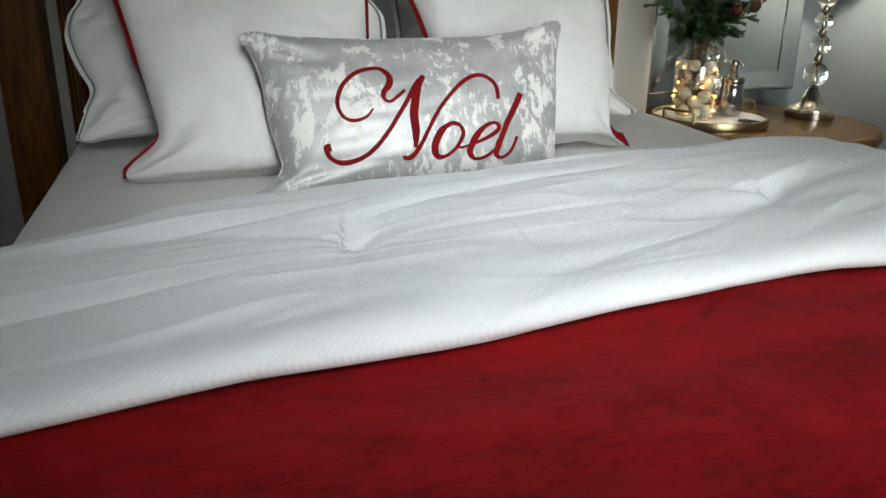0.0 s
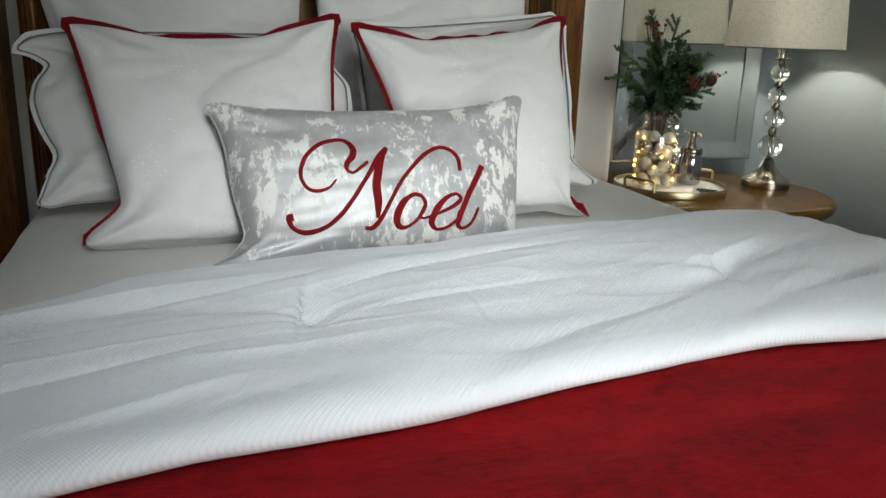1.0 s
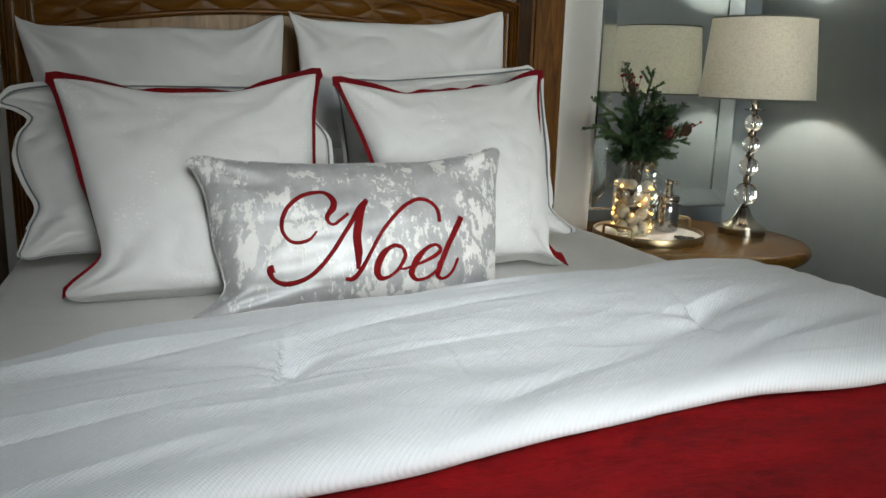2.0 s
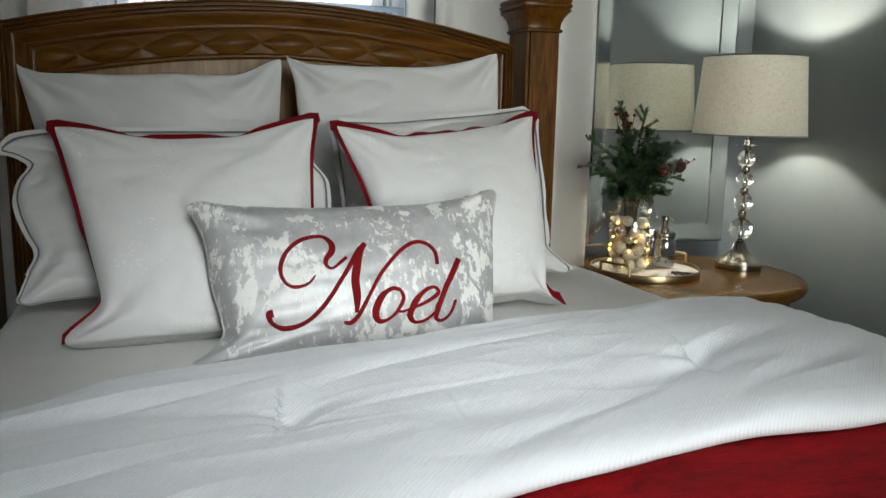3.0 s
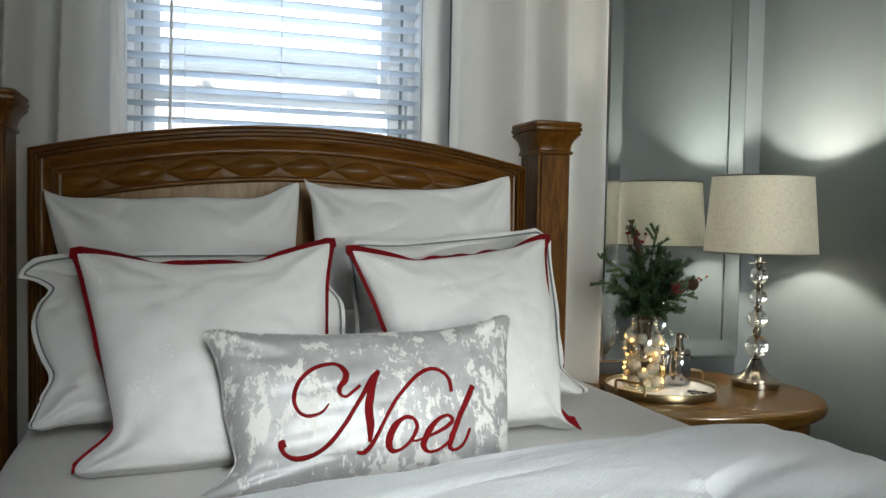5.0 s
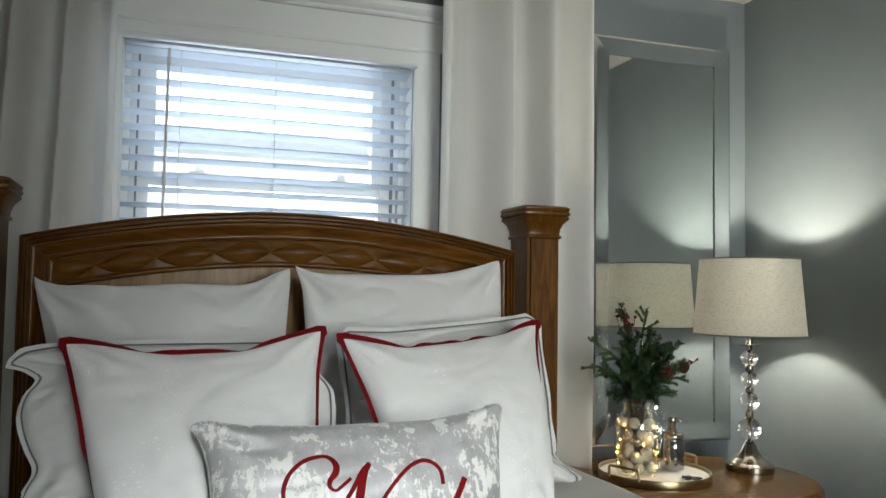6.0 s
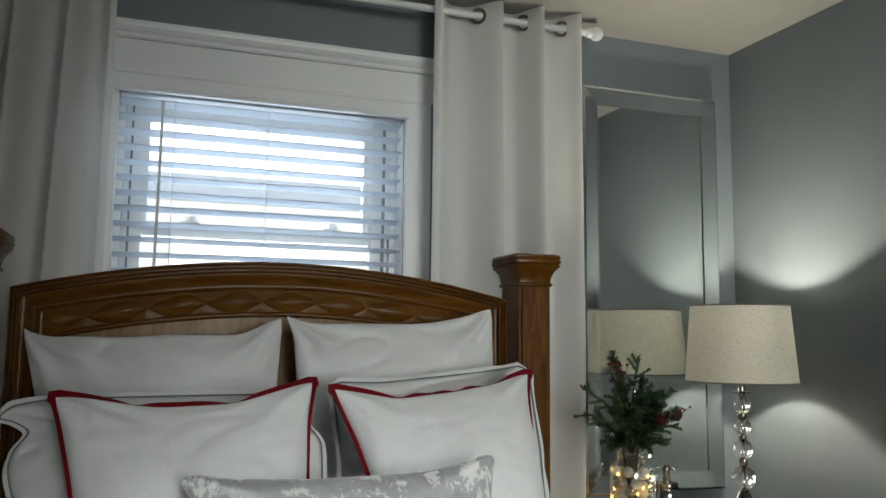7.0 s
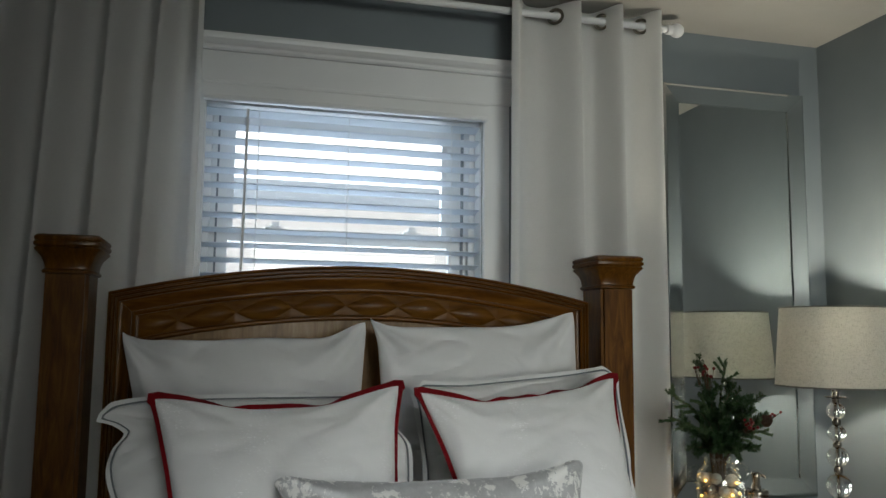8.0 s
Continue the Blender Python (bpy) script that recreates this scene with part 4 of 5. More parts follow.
# two square pillows with a red border
for corners, sides, label, seed in (
    (((-0.505, -0.562, 1.209), (-0.045, -0.547, 1.230), (-0.490, -0.745, 0.866), (-0.06, -0.735, 0.864)),
     {"l": [(-1, 0.003), (-0.95, 0.0), (-0.90, 0.004), (-0.85, 0.014), (-0.79, 0.036), (-0.74, 0.058), (-0.62, 0.062), (-0.2, 0.047), (0.27, 0.032), (0.77, 0.012), (1, 0)], "r": [(-1, 0), (-0.8, 0.03), (0.1, 0.018), (0.6, 0.014), (1, 0)],
      "t": [(-1, 0), (-0.76, 0.008), (-0.5, 0.024), (-0.26, 0.036), (0.33, 0.038), (0.55, 0.026), (0.8, 0.010), (1, 0)], "b": [(-1, 0), (-0.9, 0.003), (-0.7, 0.009), (0.7, 0.018), (0.9, 0.010), (1, 0)]},
     "square white linen pillow with a deep red velvet border", 2.0),
    (((-0.003, -0.54, 1.215), (0.452, -0.486, 1.240), (0.035, -0.705, 0.864), (0.428, -0.690, 0.864)),
     {"l": [(-1, 0), (-0.8, 0.05), (0.0, 0.046), (0.4, 0.032), (0.8, 0.010), (1, 0)], "r": [(-1, -0.006), (-0.95, 0.004), (-0.90, 0.022), (-0.84, 0.036), (-0.6, 0.028), (-0.2, 0.020), (0.58, 0.017), (0.85, 0.010), (1, 0)],
      "t": [(-1, 0), (-0.75, 0.015), (-0.43, 0.035), (0.12, 0.031), (0.6, 0.020), (0.83, 0.006), (1, 0)], "b": [(-1, 0), (-0.9, 0.012), (-0.7, 0.034), (0.7, 0.034), (0.9, 0.012), (1, 0)]},
     "square white linen pillow with red border, leaning back", 9.0),
):
    p, cover, at, n = cushion("square_pillow", corners, 0.078, sides, M_LINEN, label, "red-bordered pillows", seed=seed, crease=0.0072, sag=0.45, hang=0.055, round=0.002)
    part("red_border", flange(at, n, 0.0158, 0.004, seed, -0.001, 0.0, 0.0022, 45, (-0.42, 0.36) if seed == 2.0 else (-0.39, 0.17, 0.58), flank=0.7, foot=1.0 if seed == 2.0 else 1.7), M_RED, p, "deep red velvet border")

# the small silver pillow with its embroidered word
corners = ((-0.300, -0.765, 1.098), (0.254, -0.755, 1.113), (-0.306, -0.868, 0.846), (0.226, -0.835, 0.848))
sides = {"l": [(-1, 0), (-0.88, 0.030), (-0.66, 0.062), (-0.45, 0.056), (-0.15, 0.044), (0.45, 0.034), (0.75, 0.020), (0.9, 0.006), (1, 0)], "r": [(-1, 0), (-0.7, 0.008), (0.5, 0.010), (1, 0)], "t": [(-1, 0), (-0.9, 0.002), (-0.8, 0.012), (-0.6, 0.018), (-0.25, 0.026), (0.5, 0.030), (0.8, 0.018), (1, 0)], "b": [(-1, 0), (0, 0.006), (1, 0)]}
p, cover, at, n = cushion("lumbar_pillow", corners, 0.062, sides, M_FOIL, "small oblong silver-foil pillow embroidered with the red word Noel", seed=4.0, crease=0.0035, round=0.009)
seam = [at(a, b) for a, b in outline(at)]
part("seam", tube(seam + seam[:1], 0.0018, 8), M_FOIL, p)
# strokes of the script: place across and up the pillow, and the width in millimetres
NOEL = (
    ((-0.365, -0.001, 2.0), (-0.411, -0.096, 2.9), (-0.479, -0.141, 3.9), (-0.539, -0.120, 3.9), (-0.579, -0.004, 3.9), (-0.574, 0.145, 4.9), (-0.528, 0.320, 4.9), (-0.442, 0.461, 4.9), (-0.346, 0.527, 4.9), (-0.269, 0.525, 4.9), (-0.229, 0.421, 6.9), (-0.236, 0.314, 7.8), (-0.282, 0.197, 5.9), (-0.282, 0.117, 3.9), (-0.248, 0.082, 3.4), (-0.196, 0.147, 3.9), (-0.146, 0.220, 3.9)),
    ((-0.687, -0.446, 8.8), (-0.715, -0.462, 7.8), (-0.707, -0.568, 4.9), (-0.620, -0.646, 5.9), (-0.512, -0.617, 4.9), (-0.403, -0.492, 4.9), (-0.285, -0.279, 4.9), (-0.176, -0.016, 4.9), (-0.066, 0.290, 5.9), (-0.007, 0.408, 4.9)),
    ((-0.007, 0.408, 4.9), (-0.068, 0.191, 8.8), (-0.107, -0.083, 9.8), (-0.118, -0.331, 8.8), (-0.141, -0.540, 3.9)),
    ((-0.224, -0.648, 3.9), (-0.171, -0.652, 5.9), (-0.117, -0.545, 4.9), (-0.048, -0.367, 4.4), (0.046, -0.107, 4.4), (0.146, 0.124, 4.4), (0.253, 0.313, 4.9), (0.353, 0.398, 4.9), (0.434, 0.356, 4.9), (0.481, 0.232, 4.9), (0.490, 0.057, 4.9)),
    ((0.192, -0.266, 4.9), (0.130, -0.252, 4.9), (0.046, -0.366, 7.8), (-0.006, -0.550, 8.8), (0.023, -0.666, 6.9), (0.087, -0.668, 3.9), (0.159, -0.549, 4.4), (0.209, -0.385, 4.9), (0.192, -0.266, 3.9)),
    ((0.155, -0.564, 2.9), (0.202, -0.569, 2.9), (0.281, -0.524, 2.9)),
    ((0.264, -0.538, 2.9), (0.354, -0.478, 3.9), (0.438, -0.401, 4.9), (0.478, -0.327, 4.9), (0.445, -0.260, 3.9), (0.371, -0.308, 4.9), (0.293, -0.449, 7.8), (0.252, -0.612, 7.8), (0.299, -0.715, 4.9), (0.378, -0.701, 3.9), (0.454, -0.596, 3.9)),
    ((0.659, 0.102, 7.8), (0.601, -0.090, 7.8), (0.529, -0.317, 6.9), (0.467, -0.544, 7.8), (0.458, -0.672, 5.9), (0.503, -0.723, 3.9), (0.565, -0.655, 3.9), (0.620, -0.463, 3.9)),
)


def letter(points, at, n):
    rings = []
    for a, b, w in spline(points, 7):
        rings.append((at(a, b), w))
    out = []
    for k, (p, w) in enumerate(rings):
        d = (rings[min(k + 1, len(rings) - 1)][0] - rings[max(k - 1, 0)][0]).normalized()
        side = d.cross(n).normalized()
        up = side.cross(d)
        h = max(w, 2.0) * 0.00074
        out.append([p + side * (h * math.cos(q)) + up * (0.0022 * max(0.0, math.sin(q)) - 0.0012 * max(0.0, -math.sin(q))) for q in [math.tau * t / 10 for t in range(10)]])
    return loft(out)


for name, strokes in (("letter_n", NOEL[0:4]), ("letter_o", NOEL[4:6]), ("letter_e", NOEL[6:7]), ("letter_l", NOEL[7:8])):
    bm = bmesh.new()
    for s in strokes:
        one = letter(s, at, n)
        me = bpy.data.meshes.new("stroke")
        one.to_mesh(me)
        one.free()
        bm.from_mesh(me)
        bpy.data.meshes.remove(me)
    part(name, bm, M_STITCH, cover, "raised red script embroidery")


# ---- nightstand and what stands on it ----
TX, TY, TRX, TRY = 1.165, -0.045, 0.405, 0.335


def oval(rx, ry, z, steps=72):
    return [(TX + rx * math.copysign(abs(math.cos(a)) ** 0.9, math.cos(a)), TY + ry * math.copysign(abs(math.sin(a)) ** 0.9, math.sin(a)), z) for a in [math.tau * k / steps for k in range(steps)]]


def nightstand():
    t = thing("nightstand", (TX, TY, 0), "oval honey-brown wooden nightstand with moulded top edge", "nightstand")
    edge = [(0.030, 0.716), (0.012, 0.720), (0.004, 0.727), (0.0, 0.737), (0.002, 0.748), (0.010, 0.757), (0.020, 0.760)]
    part("top", loft([oval(TRX - d, TRY - d, z) for d, z in edge]), M_TABLE, t)
    part("body", loft([oval(TRX - d, TRY - d, z) for d, z in [(0.05, 0.12), (0.045, 0.14), (0.045, 0.60), (0.036, 0.612), (0.036, 0.63), (0.045, 0.642), (0.045, 0.70), (0.032, 0.7155)]]), M_TABLE, t)
    part("plinth", loft([oval(TRX - d, TRY - d, z) for d, z in [(0.03, 0.0), (0.025, 0.01), (0.025, 0.09), (0.048, 0.1195)]]), M_TABLE, t)


nightstand()


def table_lamp(cx, cy):
    t = thing("table_lamp", (cx, cy, TABLE_Z), "lit table lamp with stacked crystal balls and grey linen drum shade", "lamp")
    c = (cx, cy, TABLE_Z)
    part("base", lathe([(0.0, 0), (0.0715, 0.0), (0.073, 0.0015), (0.073, 0.002), (0.073, 0.0185), (0.073, 0.019), (0.0715, 0.0205), (0.0685, 0.021), (0.0670, 0.0215), (0.0665, 0.0255), (0.064, 0.0275), (0.056, 0.031), (0.042, 0.040), (0.031, 0.052), (0.023, 0.066), (0.0185, 0.079), (0.016, 0.084), (0.0, 0.084)], c), M_NICKEL, t)
    balls = ((0.127, 0.0365), (0.214, 0.031), (0.284, 0.027), (0.352, 0.027))
    last = 0.084
    for h, r in balls:
        b = part("crystal_ball", ball((cx, cy, TABLE_Z + h), r, 32, 20), M_CRYSTAL, t, "clear crystal ball")
        part("collar", lathe([(0.0, last + 0.0005), (0.011, last + 0.0005), (0.013, (last + h - r) / 2), (0.011, h - r + 0.002), (0.0, h - r + 0.002)], c, 24), M_NICKEL, t)
        part("spindle", tube([(cx, cy, TABLE_Z + h - r + 0.003), (cx, cy, TABLE_Z + h + r - 0.003)], 0.004, 12), M_STEEL, b)
        last = h + r - 0.002
    part("drip_plate", lathe([(0.0, last), (0.009, last), (0.010, last + 0.012), (0.030, last + 0.015), (0.034, last + 0.018), (0.010, last + 0.020), (0.009, last + 0.034), (0.0, last + 0.034)], c, 32), M_NICKEL, t)
    part("socket", lathe([(0.0, last + 0.034), (0.014, last + 0.034), (0.017, last + 0.05), (0.017, last + 0.085), (0.0, last + 0.085)], c, 24), M_STEEL, t)
    bulb = part("bulb", lathe([(0.0, last + 0.086), (0.012, last + 0.09), (0.017, last + 0.10), (0.028, last + 0.125), (0.030, last + 0.145), (0.022, last + 0.165), (0.0, last + 0.174)], c, 24), M_BULB, t, "glowing bulb")
    bulb.visible_shadow = True
    z0, z1, r0, r1 = 1.187 - TABLE_Z, 1.427 - TABLE_Z, 0.172, 0.1525
    sh = part("shade", lathe([(r0, z0), (r1, z1), (r1 - 0.002, z1), (r0 - 0.002, z0), (r0, z0)], c, 72), M_SHADE, t, "grey-beige linen drum shade")
    for r, z in ((r0, z0), (r1, z1)):
        part("binding", tube([(cx + r * math.cos(math.tau * k / 48), cy + r * math.sin(math.tau * k / 48), TABLE_Z + z) for k in range(49)], 0.0024, 8), M_SHADE_RIM, sh)
    for k in range(3):
        a = math.tau * k / 3 + 0.4
        part("spider_arm", tube([(cx, cy, TABLE_Z + z1 - 0.012), (cx + r1 * 0.985 * math.cos(a), cy + r1 * 0.985 * math.sin(a), TABLE_Z + z1 - 0.004)], 0.002, 6), M_STEEL, sh)
    part("finial", lathe([(0.0, z1 - 0.014), (0.006, z1 - 0.012), (0.006, z1 - 0.004), (0.008, z1), (0.004, z1 + 0.006), (0.0, z1 + 0.007)], c, 16), M_NICKEL, sh)
    part("harp", tube([(cx - 0.02, cy, TABLE_Z + last + 0.05), (cx - 0.05, cy, TABLE_Z + last + 0.10), (cx - 0.045, cy, TABLE_Z + z1 - 0.05), (cx, cy, TABLE_Z + z1 - 0.012), (cx + 0.045, cy, TABLE_Z + z1 - 0.05), (cx + 0.05, cy, TABLE_Z + last + 0.10), (cx + 0.02, cy, TABLE_Z + last + 0.05)], 0.002, 6), M_STEEL, t)


table_lamp(1.432, -0.015)

TRAY = (1.075, -0.02)


def tray():
    cx, cy = TRAY
    t = thing("round_tray", (cx, cy, TABLE_Z), "round white marble tray with brass rim and loop handles", "tray")
    c = (cx, cy, TABLE_Z)
    part("marble_plate", lathe([(0.0, 0.003), (0.160, 0.003), (0.160, 0.014), (0.0, 0.014)], c, 72), M_MARBLE, t, "", True)
    part("rim", lathe([(0.1605, 0.0), (0.166, 0.0), (0.1675, 0.003), (0.1675, 0.021), (0.166, 0.024), (0.1625, 0.024), (0.1605, 0.021), (0.1605, 0.0)], c, 72), M_GOLD, t, "brass rim")
    for s in (radians(205), radians(25)):
        d, q = Vector((math.cos(s), math.sin(s), 0)), Vector((-math.sin(s), math.cos(s), 0))
        o = Vector(c) + d * 0.163
        part("handle", tube([o + q * 0.05 + Vector((0, 0, 0.018)), o + q * 0.05 + Vector((0, 0, 0.046)), o + q * 0.046 + Vector((0, 0, 0.050)), o - q * 0.046 + Vector((0, 0, 0.050)), o - q * 0.05 + Vector((0, 0, 0.046)), o - q * 0.05 + Vector((0, 0, 0.018))], 0.0042, 8), M_GOLD, t, "brass loop handle")


tray()
JAR = (1.005, -0.035, TABLE_Z + 0.0145)


def jar():
    cx, cy, cz = JAR
    j = thing("glass_jar", JAR, "clear glass jar with two ring handles and baubles inside", "jar")
    outer = [(0.0, 0.0), (0.050, 0.0), (0.058, 0.004), (0.063, 0.014), (0.063, 0.150), (0.060, 0.166), (0.050, 0.182), (0.041, 0.192), (0.039, 0.200), (0.042, 0.206), (0.042, 0.214), (0.039, 0.217)]
    inner = [(r - 0.003, z) for r, z in outer[::-1] if r > 0.02 and z > 0.006] + [(0.05, 0.007), (0.0, 0.007)]
    g = part("jar_body", lathe(outer + inner, JAR, 56), M_JAR, j)
    g.visible_shadow = False
    for s in (-1, 1):
        ring = [(cx + s * (0.058 + 0.020 + 0.018 * math.cos(a)), cy, cz + 0.168 + 0.020 * math.sin(a)) for a in [math.tau * k / 24 for k in range(25)]]
        h = part("ring_handle", tube(ring, 0.0052, 10), M_JAR, j)
        h.visible_shadow = False


jar()


def ornaments():
    cx, cy, cz = JAR
    rnd = random.Random(12)
    placed = []
    for k in range(16000):
        r = rnd.choice((0.0188, 0.0172, 0.0205, 0.0160))
        a, d = rnd.uniform(0, math.tau), math.sqrt(rnd.random()) * (0.0585 - r)
        x, y, z = cx + d * math.cos(a), cy + d * math.sin(a), cz + 0.0075 + r
        # let it sink on to the ones below
        for _ in range(40):
            hit = [q for q in placed if math.dist((x, y, z), q[:3]) < r + q[3] - 0.0005]
            if not hit:
                break
            z += 0.004
        if z + r > cz + 0.172 or any(math.dist((x, y, z), q[:3]) < r + q[3] - 0.0012 for q in placed):
            continue
        if k > 60 and z > cz + 0.03 and not any(math.dist((x, y, z), q[:3]) < r + q[3] + 0.006 for q in placed):
            continue
        placed.append((x, y, z, r))
        if len(placed) > 80:
            break
    for k, (x, y, z, r) in enumerate(placed):
        ob = part("bauble", ball((x, y, z), r, 20, 14), M_PEARL if k % 4 else M_SILVER)
        tagged(ob, "pearly white christmas bauble inside the glass jar" if k % 4 else "silver christmas bauble inside the glass jar", "bauble", "baubles in the jar")
    # string of tiny lights wound between the baubles and the glass
    lt = thing("fairy_lights", (cx, cy, cz + 0.008), "string of tiny warm fairy lights wound inside the jar", "string lights")
    path = [(cx + (0.0578 - 0.001 * math.sin(k)) * math.cos(0.55 * k), cy + 0.0578 * math.sin(0.55 * k), cz + 0.012 + 0.0026 * k + 0.010 * math.sin(1.7 * k)) for k in range(64)]
    path = [p for p in path if p[2] < cz + 0.165]
    part("wire", tube(path, 0.0005, 5), M_WIRE, lt)
    for q in path[1::3]:
        part("tiny_bulb", ball(q, 0.0027 + 0.0012 * rnd.random(), 10, 8), M_FAIRY, lt, "glowing warm bulb")


ornaments()


def greenery():
    cx, cy, cz = JAR
    top = Vector((cx, cy, cz + 0.19))
    g = thing("winter_bouquet", tuple(top), "artificial fir and cedar sprigs with red berries and cones in jar", "bouquet")
    rnd = random.Random(21)
    # sprays: end point relative to the jar's mouth, and kind
    ends = [(-0.045, 0.02, 0.315, "fir"), (0.055, 0.03, 0.30, "cedar"), (-0.180, -0.03, 0.215, "cedar"), (-0.165, -0.02, 0.140, "cedar"), (0.03, -0.04, 0.235, "fir"), (-0.085, -0.05, 0.155, "fir"), (0.085, -0.05, 0.165, "fir"), (-0.11, 0.03, 0.12, "fir"), (-0.115, -0.03, 0.055, "fir"), (0.105, 0.04, 0.215, "fir"),
            (0.185, 0.02, 0.145, "fir"), (0.155, 0.0, 0.20, "fir"), (0.145, -0.03, 0.10, "cedar"), (0.10, -0.05, 0.055, "fir"), (-0.035, -0.07, 0.16, "fir"), (0.03, -0.06, 0.19, "fir"), (0.0, 0.06, 0.21, "fir"),
            (-0.07, -0.02, 0.205, "cedar"), (0.065, -0.075, 0.115, "fir"), (-0.06, -0.085, 0.085, "fir"), (0.0, -0.09, 0.06, "cedar"), (0.05, 0.06, 0.10, "fir"), (-0.02, 0.01, 0.24, "fir")]
    for ex, ey, ez, kind in ends:
        tip = top + Vector((ex, ey, ez))
        mid = top + Vector((ex * 0.35, ey * 0.35, ez * 0.55 + 0.02))
        base = top + Vector((ex * 0.10, ey * 0.10, -0.15 + rnd.uniform(-0.01, 0.03)))
        neck = top + Vector((max(-0.026, min(0.026, ex * 0.16)), max(-0.026, min(0.026, ey * 0.16)), 0.015))
        path = [Vector(q) for q in spline([tuple(base), tuple(neck), tuple(mid), tuple(tip)], 10)]
        stem = part("sprig", tube(path, lambda t: 0.0021 - 0.0012 * t, 6), M_TWIG, g)
        verts, faces = [], []

        def blade(p, d, length, wide):
            s = d.cross(Vector((rnd.uniform(-1, 1), rnd.uniform(-1, 1), rnd.uniform(-1, 1)))).normalized() * wide
            w = d.cross(s).normalized() * wide * 0.45
            b = len(verts)
            verts.extend([p - s * 0.5, p + s * 0.5, p + d * length * 0.55 + s * 0.8 + w, p + d * length, p + d * length * 0.55 - s * 0.8 + w, p + d * length * 0.5 - w])
            faces.extend([(b, b + 1, b + 2, b + 4), (b + 4, b + 2, b + 3), (b + 1, b, b + 5), (b + 5, b + 3, b + 2), (b + 5, b + 4, b + 3), (b + 2, b + 1, b + 5), (b, b + 4, b + 5)])

        twigs = [path[12:]]
        for q in range(14, len(path) - 2, 2 if kind == "cedar" else 3):
            d = (path[q + 1] - path[q]).normalized()
            side = d.cross(Vector((rnd.uniform(-1, 1), rnd.uniform(-1, 1), rnd.uniform(-0.3, 1)))).normalized()
            ln = rnd.uniform(0.022, 0.045)
            twigs.append([path[q] + (d * 0.75 + side * 0.8) * ln * s / 6 for s in range(7)])
        for tw in twigs:
            for a, b in zip(tw, tw[1:]):
                d = (b - a).normalized()
                for _ in range(17 if kind == "fir" else 13):
                    side = d.cross(Vector((rnd.gauss(0, 1), rnd.gauss(0, 1), rnd.gauss(0, 1)))).normalized()
                    p = a.lerp(b, rnd.random())
                    if kind == "fir":
                        blade(p, (side + d * rnd.uniform(0.5, 1.0)).normalized(), rnd.uniform(0.011, 0.019), 0.0015)
                    else:
                        blade(p, (side * 0.7 + d).normalized(), rnd.uniform(0.006, 0.011), 0.0026)
        me = bpy.data.meshes.new("needles")
        me.from_pydata([tuple(v - ORIGIN[g]) for v in verts], [], faces)
        me.materials.append(M_NEEDLE if kind == "fir" else M_NEEDLE2)
        ob = new("needles", me)
        ob.parent = stem
        ORIGIN[ob] = ORIGIN[g]
        tagged(ob, "dark green fir needles" if kind == "fir" else "light green cedar leaves", "", "", "stuff")
    for bx, by, bz, count, spread in ((-0.045, -0.02, 0.268, 9, 0.013), (-0.085, -0.03, 0.280, 3, 0.010), (0.052, -0.090, 0.125, 16, 0.013), (0.170, -0.02, 0.140, 4, 0.012)):
        for _ in range(count):
            q = top + Vector((bx + rnd.gauss(0, spread), by + rnd.gauss(0, spread * 0.5), bz + rnd.gauss(0, spread * 0.6)))
            berry = part("berry", ball(q, rnd.uniform(0.0038, 0.0055), 12, 8), M_BERRY, g, "glossy red berry")
            part("berry_stalk", tube([q, q.lerp(top + Vector((bx * 0.7, by * 0.7, bz * 0.7)), 0.6)], 0.0008, 5), M_TWIG, berry)
    for bx, by, bz in ((0.150, -0.02, 0.125),):
        q = top + Vector((bx, by, bz))
        bm = bmesh.new()
        for lv in range(7):
            r = 0.014 * math.sin(math.pi * (lv + 1.2) / 8.6)
            for k in range(7):
                a = math.tau * (k + 0.5 * (lv % 2)) / 7
                m4 = Matrix.Translation(q + Vector((r * math.cos(a), r * math.sin(a), 0.0045 * (lv - 3)))) @ Matrix.Rotation(a, 4, "Z") @ Matrix.Rotation(radians(55), 4, "Y") @ Matrix.Diagonal((0.0030, 0.0045, 0.0060, 1))
                bmesh.ops.create_icosphere(bm, subdivisions=1, radius=1.0, matrix=m4)
        part("pine_cone", bm, M_CONE, g, "small dark pine cone")


greenery()


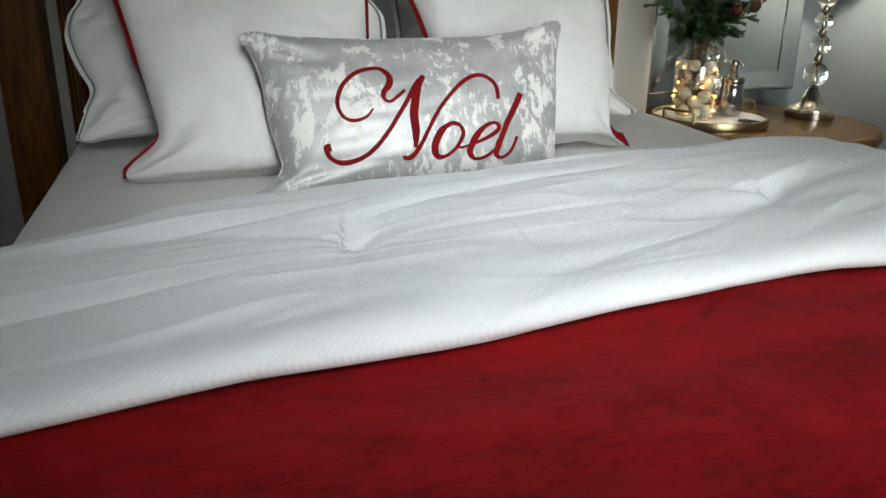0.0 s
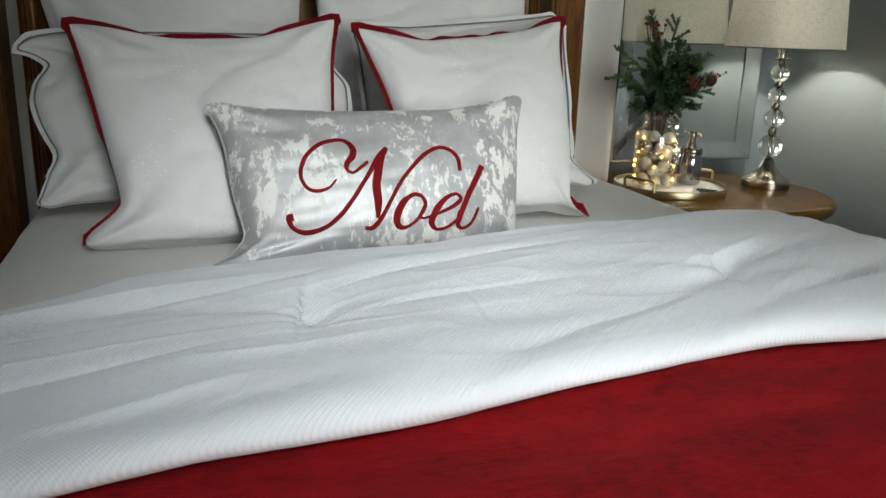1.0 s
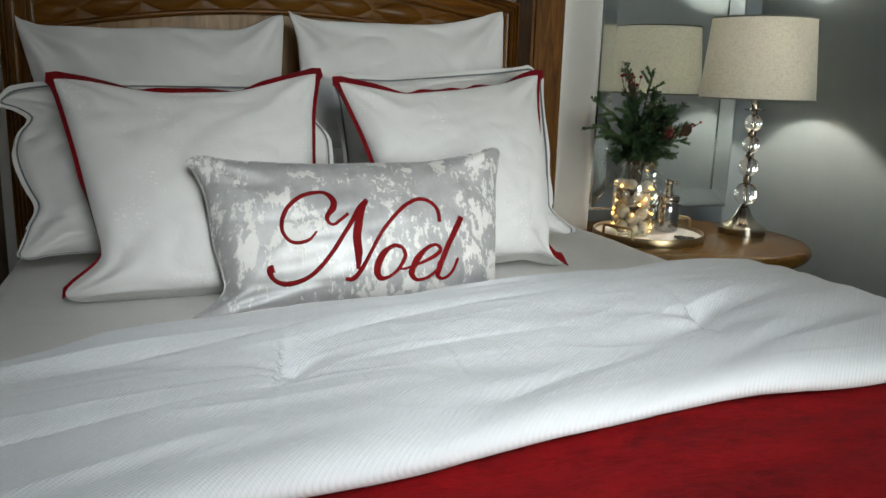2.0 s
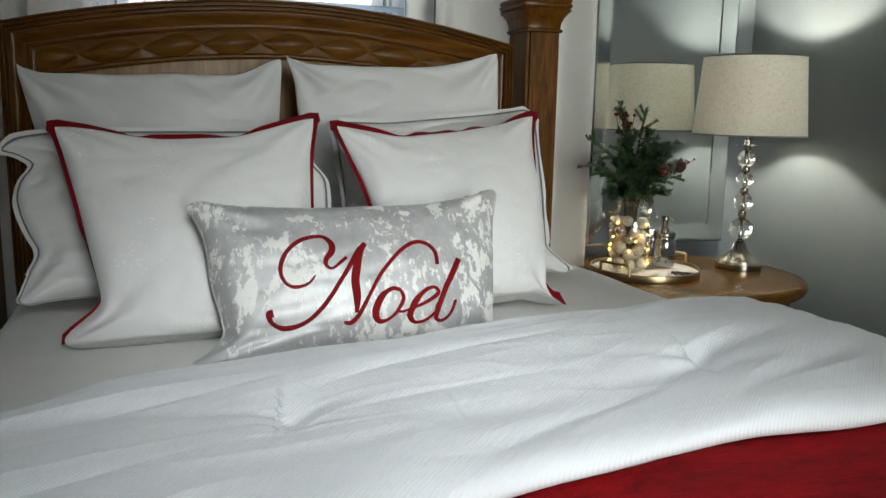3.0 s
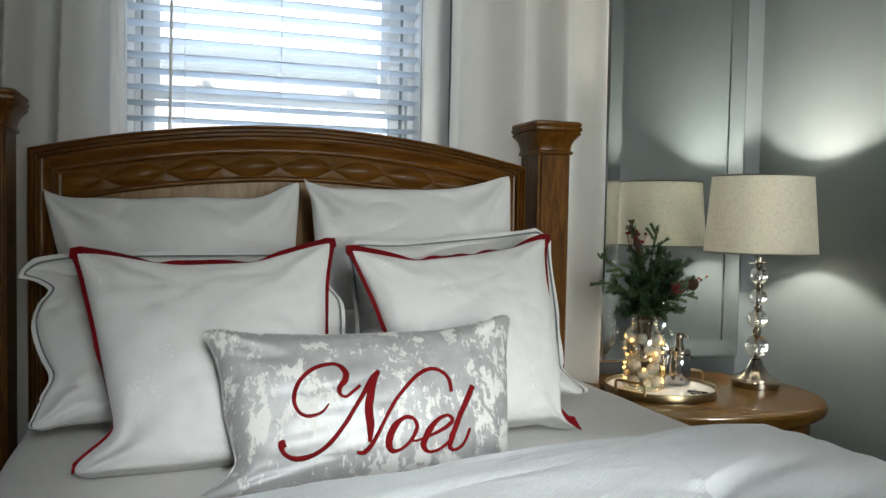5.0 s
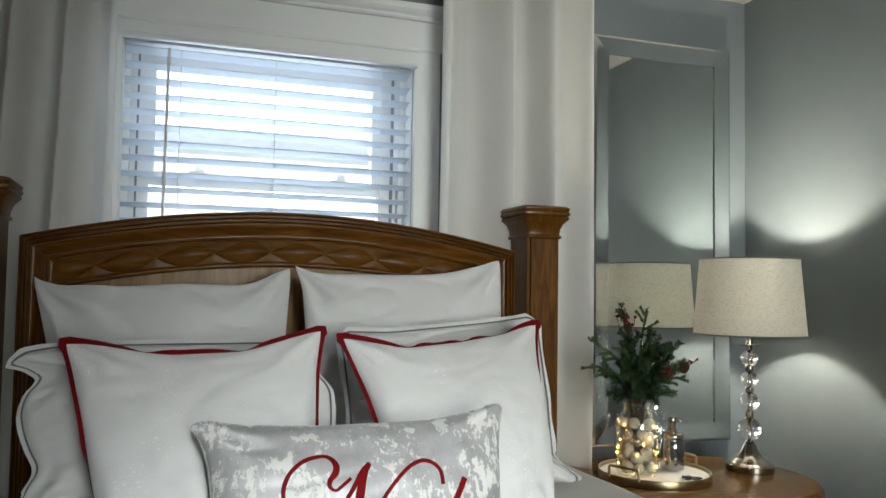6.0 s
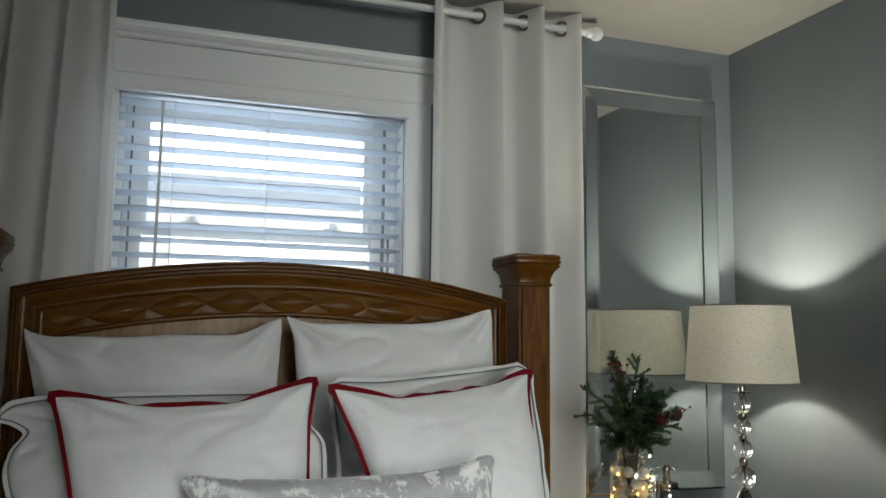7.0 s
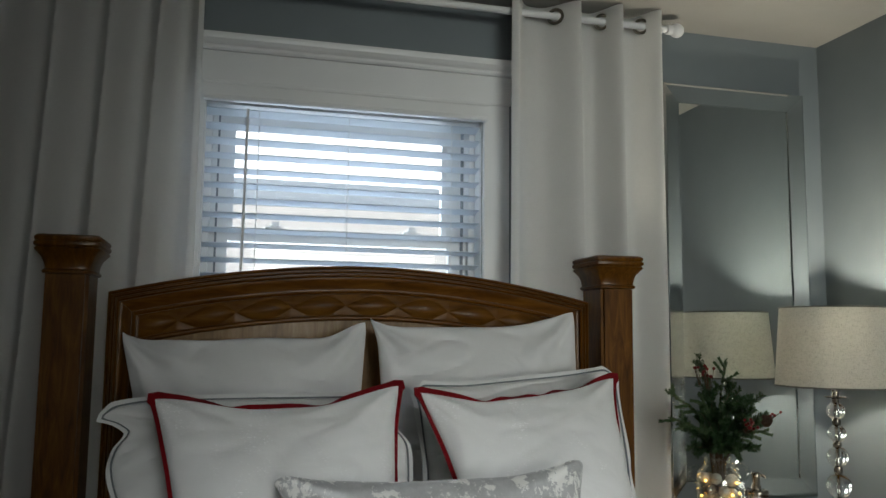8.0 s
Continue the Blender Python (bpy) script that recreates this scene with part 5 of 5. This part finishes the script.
def soap():
    c = (1.150, -0.005, TABLE_Z + 0.0145)
    s = thing("soap_dispenser", c, "mercury-glass jar soap dispenser with brushed nickel pump", "dispenser")
    part("bottle", lathe([(0.0, 0.0), (0.030, 0.0), (0.035, 0.004), (0.036, 0.012), (0.036, 0.078), (0.034, 0.086), (0.031, 0.091), (0.031, 0.094), (0.0, 0.094)], c, 40), M_MERCURY, s, "speckled mercury glass bottle")
    part("lid", lathe([(0.0, 0.0945), (0.034, 0.0945), (0.035, 0.097), (0.035, 0.108), (0.033, 0.111), (0.014, 0.112), (0.0, 0.112)], c, 40), M_NICKEL, s)
    pump = part("pump", lathe([(0.0, 0.112), (0.014, 0.112), (0.014, 0.124), (0.011, 0.126), (0.011, 0.146), (0.013, 0.148), (0.013, 0.158), (0.011, 0.161), (0.0, 0.161)], c, 28), M_NICKEL, s)
    x, y, z = c
    part("spout", tube([(x, y, z + 0.153), (x + 0.016, y - 0.009, z + 0.153), (x + 0.021, y - 0.012, z + 0.150), (x + 0.022, y - 0.0125, z + 0.145)], 0.0042, 10), M_NICKEL, pump)


soap()


def trinket():
    c = Vector((1.135, -0.125, TABLE_Z + 0.0145))
    t = thing("pewter_charm", tuple(c), "small dark pewter charm lying on the tray", "ornament")
    bm = bmesh.new()
    for k in range(3):
        a = math.pi * k / 3 + 0.3
        d = Vector((math.cos(a), math.sin(a), 0)) * 0.030
        q = Vector((-math.sin(a), math.cos(a), 0)) * 0.005
        z = Vector((0, 0, 0.0035 + 0.0015 * k))
        vs = [bm.verts.new(c + s) for s in (-d - q, d - q, d + q, -d + q)] + [bm.verts.new(c + s + z) for s in (-d * 0.95 - q * 0.7, d * 0.95 - q * 0.7, d * 0.95 + q * 0.7, -d * 0.95 + q * 0.7)]
        for f in ((0, 1, 2, 3), (7, 6, 5, 4), (0, 4, 5, 1), (1, 5, 6, 2), (2, 6, 7, 3), (3, 7, 4, 0)):
            bm.faces.new([vs[i] for i in f])
    bmesh.ops.recalc_face_normals(bm, faces=bm.faces)
    part("star", bm, M_TAG, t, "", False)


trinket()
